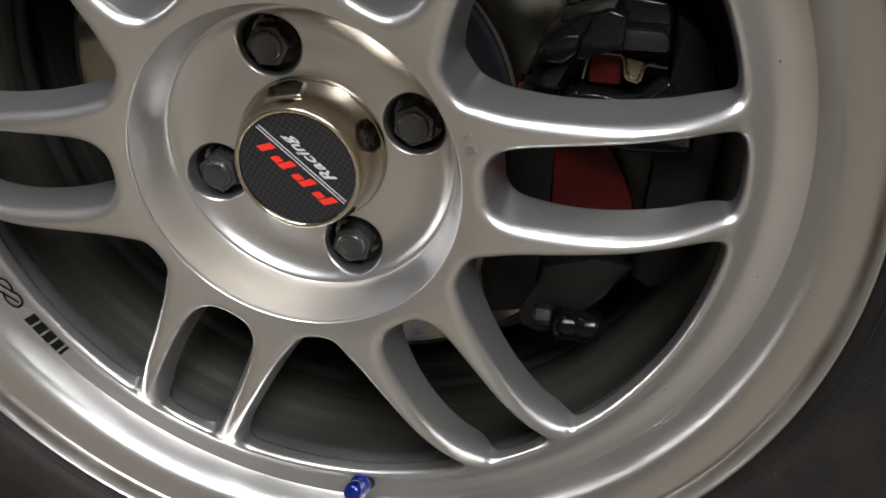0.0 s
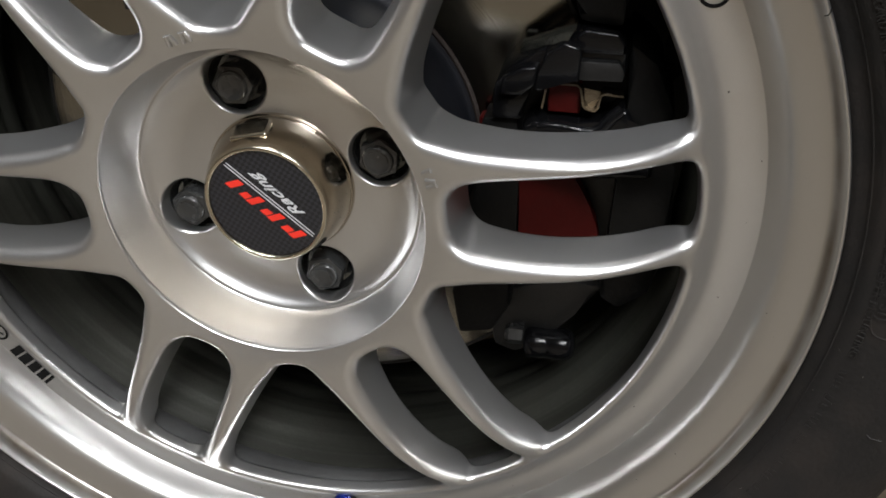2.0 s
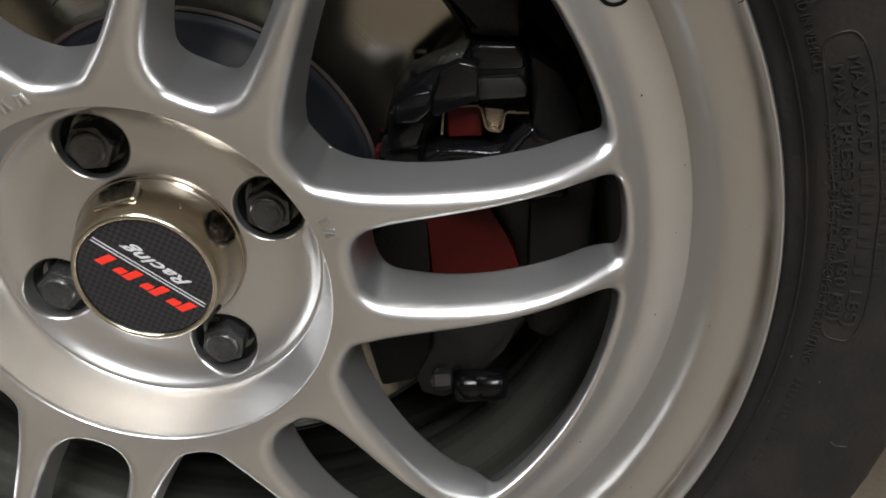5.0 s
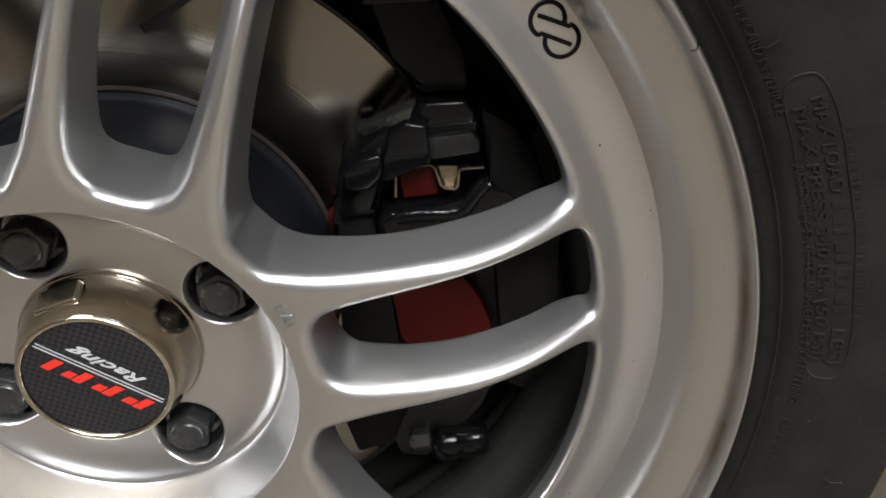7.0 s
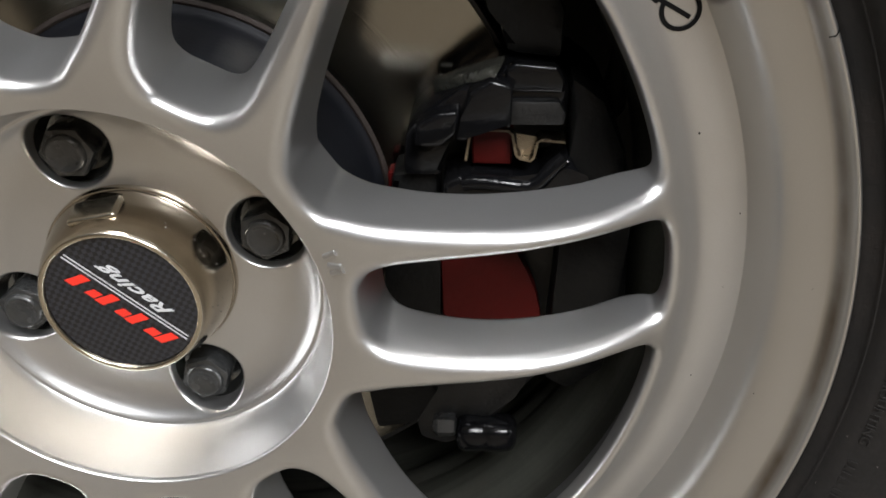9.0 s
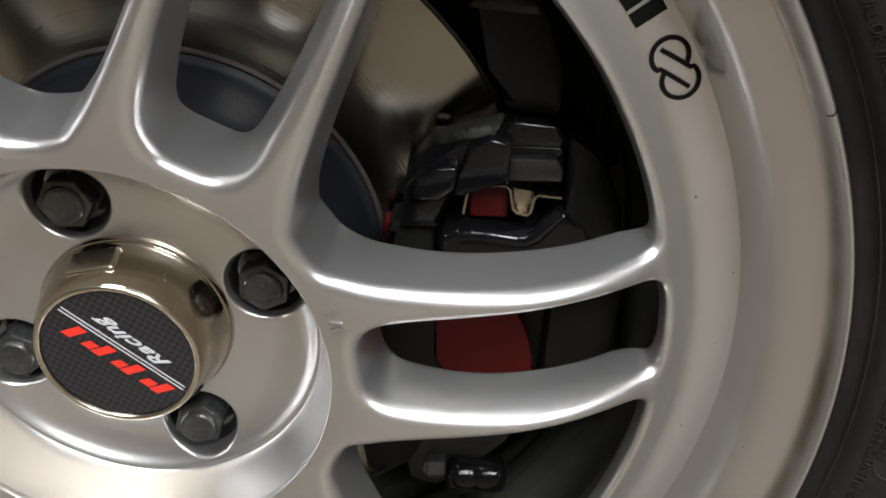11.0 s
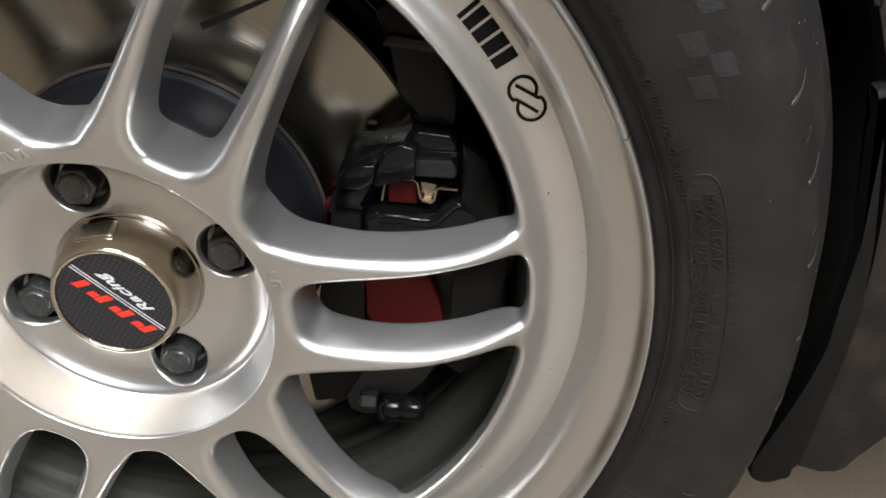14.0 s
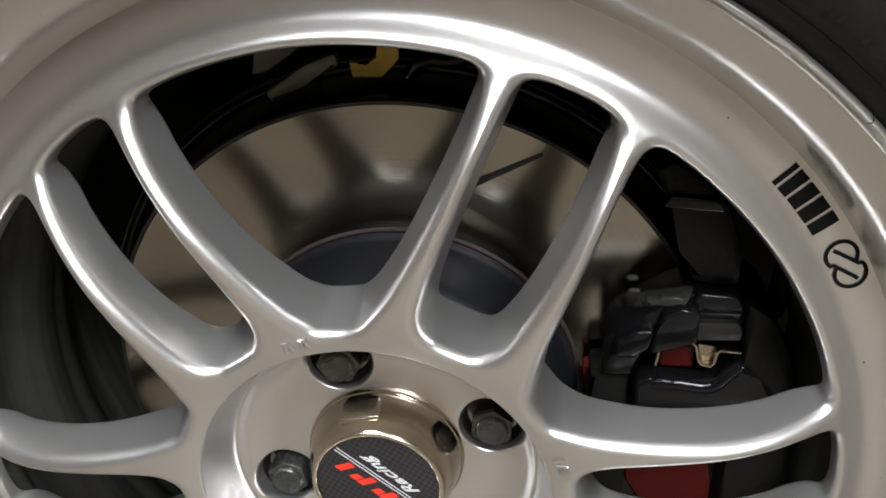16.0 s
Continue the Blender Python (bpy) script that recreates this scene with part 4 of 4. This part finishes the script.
    # the leg's left side is widened to stand for shade on the disc
    part("carrier_foot_shade", slab(bmesh.new(), mm([(80, -50), (87, -20), (88, 28), (105, 30), (106, -8), (106, -40), (105, -74), (96, -92), (78, -96), (74, -70)]), 0.026, 0.046, 0.003, 2), IRON, caliper, "black carrier leg, widened over the shaded disc")
    # dark sheet behind the pads in place of the shade there
    part("recess_shade", slab(bmesh.new(), mm([(104, -64), (104, 60), (156, 60), (160, -60)]), 0.040, 0.046, 0.001, 1), CASTING, caliper, "dark sheet standing for the shade in the recess")
    part("pad_plate", slab(bmesh.new(), ring_round(mm([(106, 22), (116, 20), (128, 6), (138, -10), (145, -27), (148, -50), (106, -54)]), 1), 0.029, 0.036, 0.0012, 1), RED, caliper, "red painted brake pad")
    part("pad_tab", slab(bmesh.new(), mm([(117.5, 34), (117.5, 49.5), (132, 49.5), (132, 34)]), 0.0235, 0.033, 0.0008, 1), RED, caliper, "red pad tab")
    part("pad_edge", slab(bmesh.new(), mm([(86, 12), (85.5, 24), (91, 25), (92, 12)]), 0.036, 0.044, 0.0008, 1), RED, caliper, "red pad edge")
    path = [(115.5, 37.5), (117.0, 47.8), (118.6, 49.2), (130, 49.0), (131.6, 47.6), (133.2, 40.0), (134.5, 38.6), (138.2, 37.8), (139.4, 39.0), (140.4, 44.8), (141.6, 45.8), (150, 45.2)]
    bm = bmesh.new()
    rows = []
    for i, (x, z) in enumerate(path):
        (px, pz), (qx, qz) = path[max(i - 1, 0)], path[min(i + 1, len(path) - 1)]
        L = math.hypot(qx - px, qz - pz)
        nx, nz = -(qz - pz) / L * 0.45, (qx - px) / L * 0.45
        rows.append([bm.verts.new((u / 1000, y, v / 1000)) for u, y, v in ((x - nx, 0.0190, z - nz), (x + nx, 0.0190, z + nz), (x + nx, 0.0275, z + nz), (x - nx, 0.0275, z - nz))])
    for p, q in zip(rows, rows[1:]):
        for j in range(4):
            bm.faces.new((p[j], p[(j + 1) % 4], q[(j + 1) % 4], q[j]))
    part("pad_clip", bm, CLIP, caliper, "bright bent spring clip", 20)
    part("clip_tongue", slab(bmesh.new(), mm([(133.8, 39.0), (138.6, 38.4), (140.2, 45.6), (133.0, 46.8)]), 0.0225, 0.0235), CLIP, caliper)
    part("upper_arm", slab(bmesh.new(), mm([(110, 124), (118, 128), (131, 119), (141, 108), (148, 88), (148, 72), (128, 74), (126, 90), (118, 108)]), 0.026, 0.070, 0.004, 2), IRON, caliper, "black carrier arm")
    part("arm_step", slab(bmesh.new(), mm([(114, 110), (117, 115), (137, 113), (138, 108)]), 0.0225, 0.029, 0.0012, 2), CALIPER, caliper)
    part("lower_arm", slab(bmesh.new(), mm([(92, -70), (96, -104), (108, -108), (122, -100), (138, -78), (152, -60), (130, -58)]), 0.030, 0.066, 0.004, 2), CASTING, caliper, "dusty cast lower arm")
    bm = lathe(bmesh.new(), rounded([(0.0, -0.0150), (0.0066, -0.0142), (0.0084, -0.0105), (0.0086, -0.0030), (0.0080, 0.0000), (0.0086, 0.0030), (0.0088, 0.0080), (0.0074, 0.0115), (0.0, 0.0125)], 2), 32)
    bmesh.ops.transform(bm, matrix=pose(0.1245, 0.029, -0.0975, 0, 0, 90), verts=bm.verts)
    boot = part("slide_boot", bm, CALIPER, caliper, "glossy black rubber slide boot")
    bm = lathe(bmesh.new(), rounded([(0.0, -0.0060), (0.0046, -0.0056), (0.0056, -0.0030), (0.0056, 0.0040), (0.0, 0.0050)], 1), 6)
    bmesh.ops.transform(bm, matrix=pose(0.1070, 0.028, -0.0930, 0, 0, 90), verts=bm.verts)
    part("bolt_head", bm, NUT, boot, "small bare bolt head", 30)


caliper_parts()

hose = thing("brake_hose", pose(0, 0, AXLE), "thin black rubber brake hose", "hose")
part("hose", tube(bmesh.new(), [(0.166, 0.075, 0.115), (0.170, 0.058, 0.095), (0.172, 0.052, 0.070), (0.170, 0.056, 0.045), (0.162, 0.07, 0.03)], 0.005, 12), RUBBER, hose)
pipe = thing("brake_pipe", pose(0, 0, AXLE), "short bent gloss black pipe beside the disc", "pipe")
part("pipe", tube(bmesh.new(), [(0.0090, 0.066, 0.1500), (0.0130, 0.065, 0.1560), (0.0190, 0.064, 0.1585), (0.0260, 0.064, 0.1570), (0.0330, 0.065, 0.1590), (0.0400, 0.067, 0.1570)], 0.0036, 12), CALIPER, pipe)
tag = thing("yellow_tag", pose(0, 0, AXLE), "small yellow painted tag beside the disc", "tag")
part("plate", slab(bmesh.new(), mm([(-18, 157), (-17, 149), (-4, 149), (4, 157), (4, 166), (-4.7, 166), (-5.4, 157.5), (-10.5, 154), (-15.5, 155)]), 0.068, 0.070, 0.0005, 1), YELLOW, tag)
link = thing("green_plate", pose(0, 0, AXLE), "dull green-grey suspension plate behind the disc", "plate")
part("plate", slab(bmesh.new(), mm([(-68, 146), (-62, 172), (-20, 176), (-22, 166), (-44, 160), (-60, 147)]), 0.082, 0.088, 0.001, 1), GREENISH, link)
part("arm", slab(bmesh.new(), mm([(-58, 142), (-40, 154), (-24, 160), (-23, 154), (-40, 147), (-55, 137)]), 0.068, 0.074, 0.002, 2), GREENISH, link)

# ---- car body round the wheel ----
liner = thing("wheel_arch_liner", pose(0, 0, AXLE), "black plastic wheel arch liner", "liner")
part("shell", lathe(bmesh.new(), [(0.350, 0.016), (0.354, 0.012), (0.362, 0.016), (0.362, 0.300), (0.08, 0.300), (0.08, 0.294), (0.350, 0.290)], 128, closed=True, a0=-16, a1=200), PLASTIC, liner)
# added disc that keeps the lit floor behind from showing through
part("added_backing", lathe(bmesh.new(), [(0.0, 0.288), (0.285, 0.288), (0.285, 0.294), (0.0, 0.294)], 64), PLASTIC, liner)


def flap():
    """The black flap that hangs along the arch edge, with a rounded lower end."""
    ring = []
    for a, r in ((-12.5, 0.3202), (-15.0, 0.3196), (-16.6, 0.3203), (-17.6, 0.3234), (-18.0, 0.3288), (-17.8, 0.3344), (-17.2, 0.3388), (-16.3, 0.3412), (-15.2, 0.3420), (-12.9, 0.3400), (-8.7, 0.3365), (-4.0, 0.3350), (4.0, 0.3350),
                 (20.0, 0.3345), (20.0, 0.3325), (4.0, 0.3288), (-4.0, 0.3246), (-9.0, 0.3218)):
        ring.append((r * math.cos(radians(a)), r * math.sin(radians(a))))
    part("flap", slab(bmesh.new(), ring_round(ring, 1), -0.006, 0.006, 0.003, 3), FLAP, liner, "black rounded flap along the arch edge")


flap()


def body():
    t = thing("car_bumper", pose(0, 0, AXLE), "dark plastic bumper corner with a pale edge highlight", "bumper")
    edge = [(0.336 * math.cos(radians(a)), 0.336 * math.sin(radians(a))) for a in np.linspace(-15.6, 26.6, 30)]
    out = edge + [(0.330, 0.1440), (0.90, 0.050), (0.90, 0.010), (0.42, -0.005), (0.385, -0.040), (0.3627, -0.080), (0.3580, -0.0925), (0.3530, -0.0957), (0.345, -0.0965)]
    part("skin", slab(bmesh.new(), out, -0.001, 0.012, 0.0025, 3), BUMPER, t)
    part("underside", slab(bmesh.new(), [(0.334, -0.0935), (0.352, -0.0930), (0.3600, -0.080), (0.383, -0.038), (0.42, -0.003), (0.42, 0.006), (0.38, -0.030), (0.334, -0.085)], 0.012, 0.30), PLASTIC, t)
    # a pale bar drawn where the body edge catches the light
    strip = tube(bmesh.new(), [(0.2978, -0.0005, 0.1555), (0.2990, -0.0015, 0.1556), (0.3050, -0.002, 0.1540), (0.3120, -0.002, 0.1518), (0.335, -0.002, 0.1460), (0.40, -0.002, 0.134)], 0.0021, 12)
    part("edge_glint_strip", strip, EDGE_GLINT, t, "pale strip standing for the edge highlight")
    part("strip_tip", tube(bmesh.new(), [(0.2976, -0.0004, 0.1560), (0.2982, 0.0, 0.1545), (0.3000, 0.0, 0.1510), (0.3030, 0.0005, 0.1450)], 0.0013, 8), CASTING, t)
    part("reflector", box(bmesh.new(), 0.3160, 0.37, -0.0035, 0.004, 0.124, 0.1415, 0.0025), RED, t, "red reflector")


body()


def wing():
    t = thing("car_wing", pose(0, 0, AXLE), "grey painted car wing over the wheel", "car wing")
    edge = [(0.348 * math.cos(radians(a)), 0.348 * math.sin(radians(a))) for a in np.linspace(27.9, 200, 60)]
    out = edge + [(-0.9, -0.12), (-0.9, 0.62), (0.9, 0.62), (0.9, 0.06)]
    part("skin", slab(bmesh.new(), out, 0.004, 0.012, 0.002, 2), WING, t)


wing()
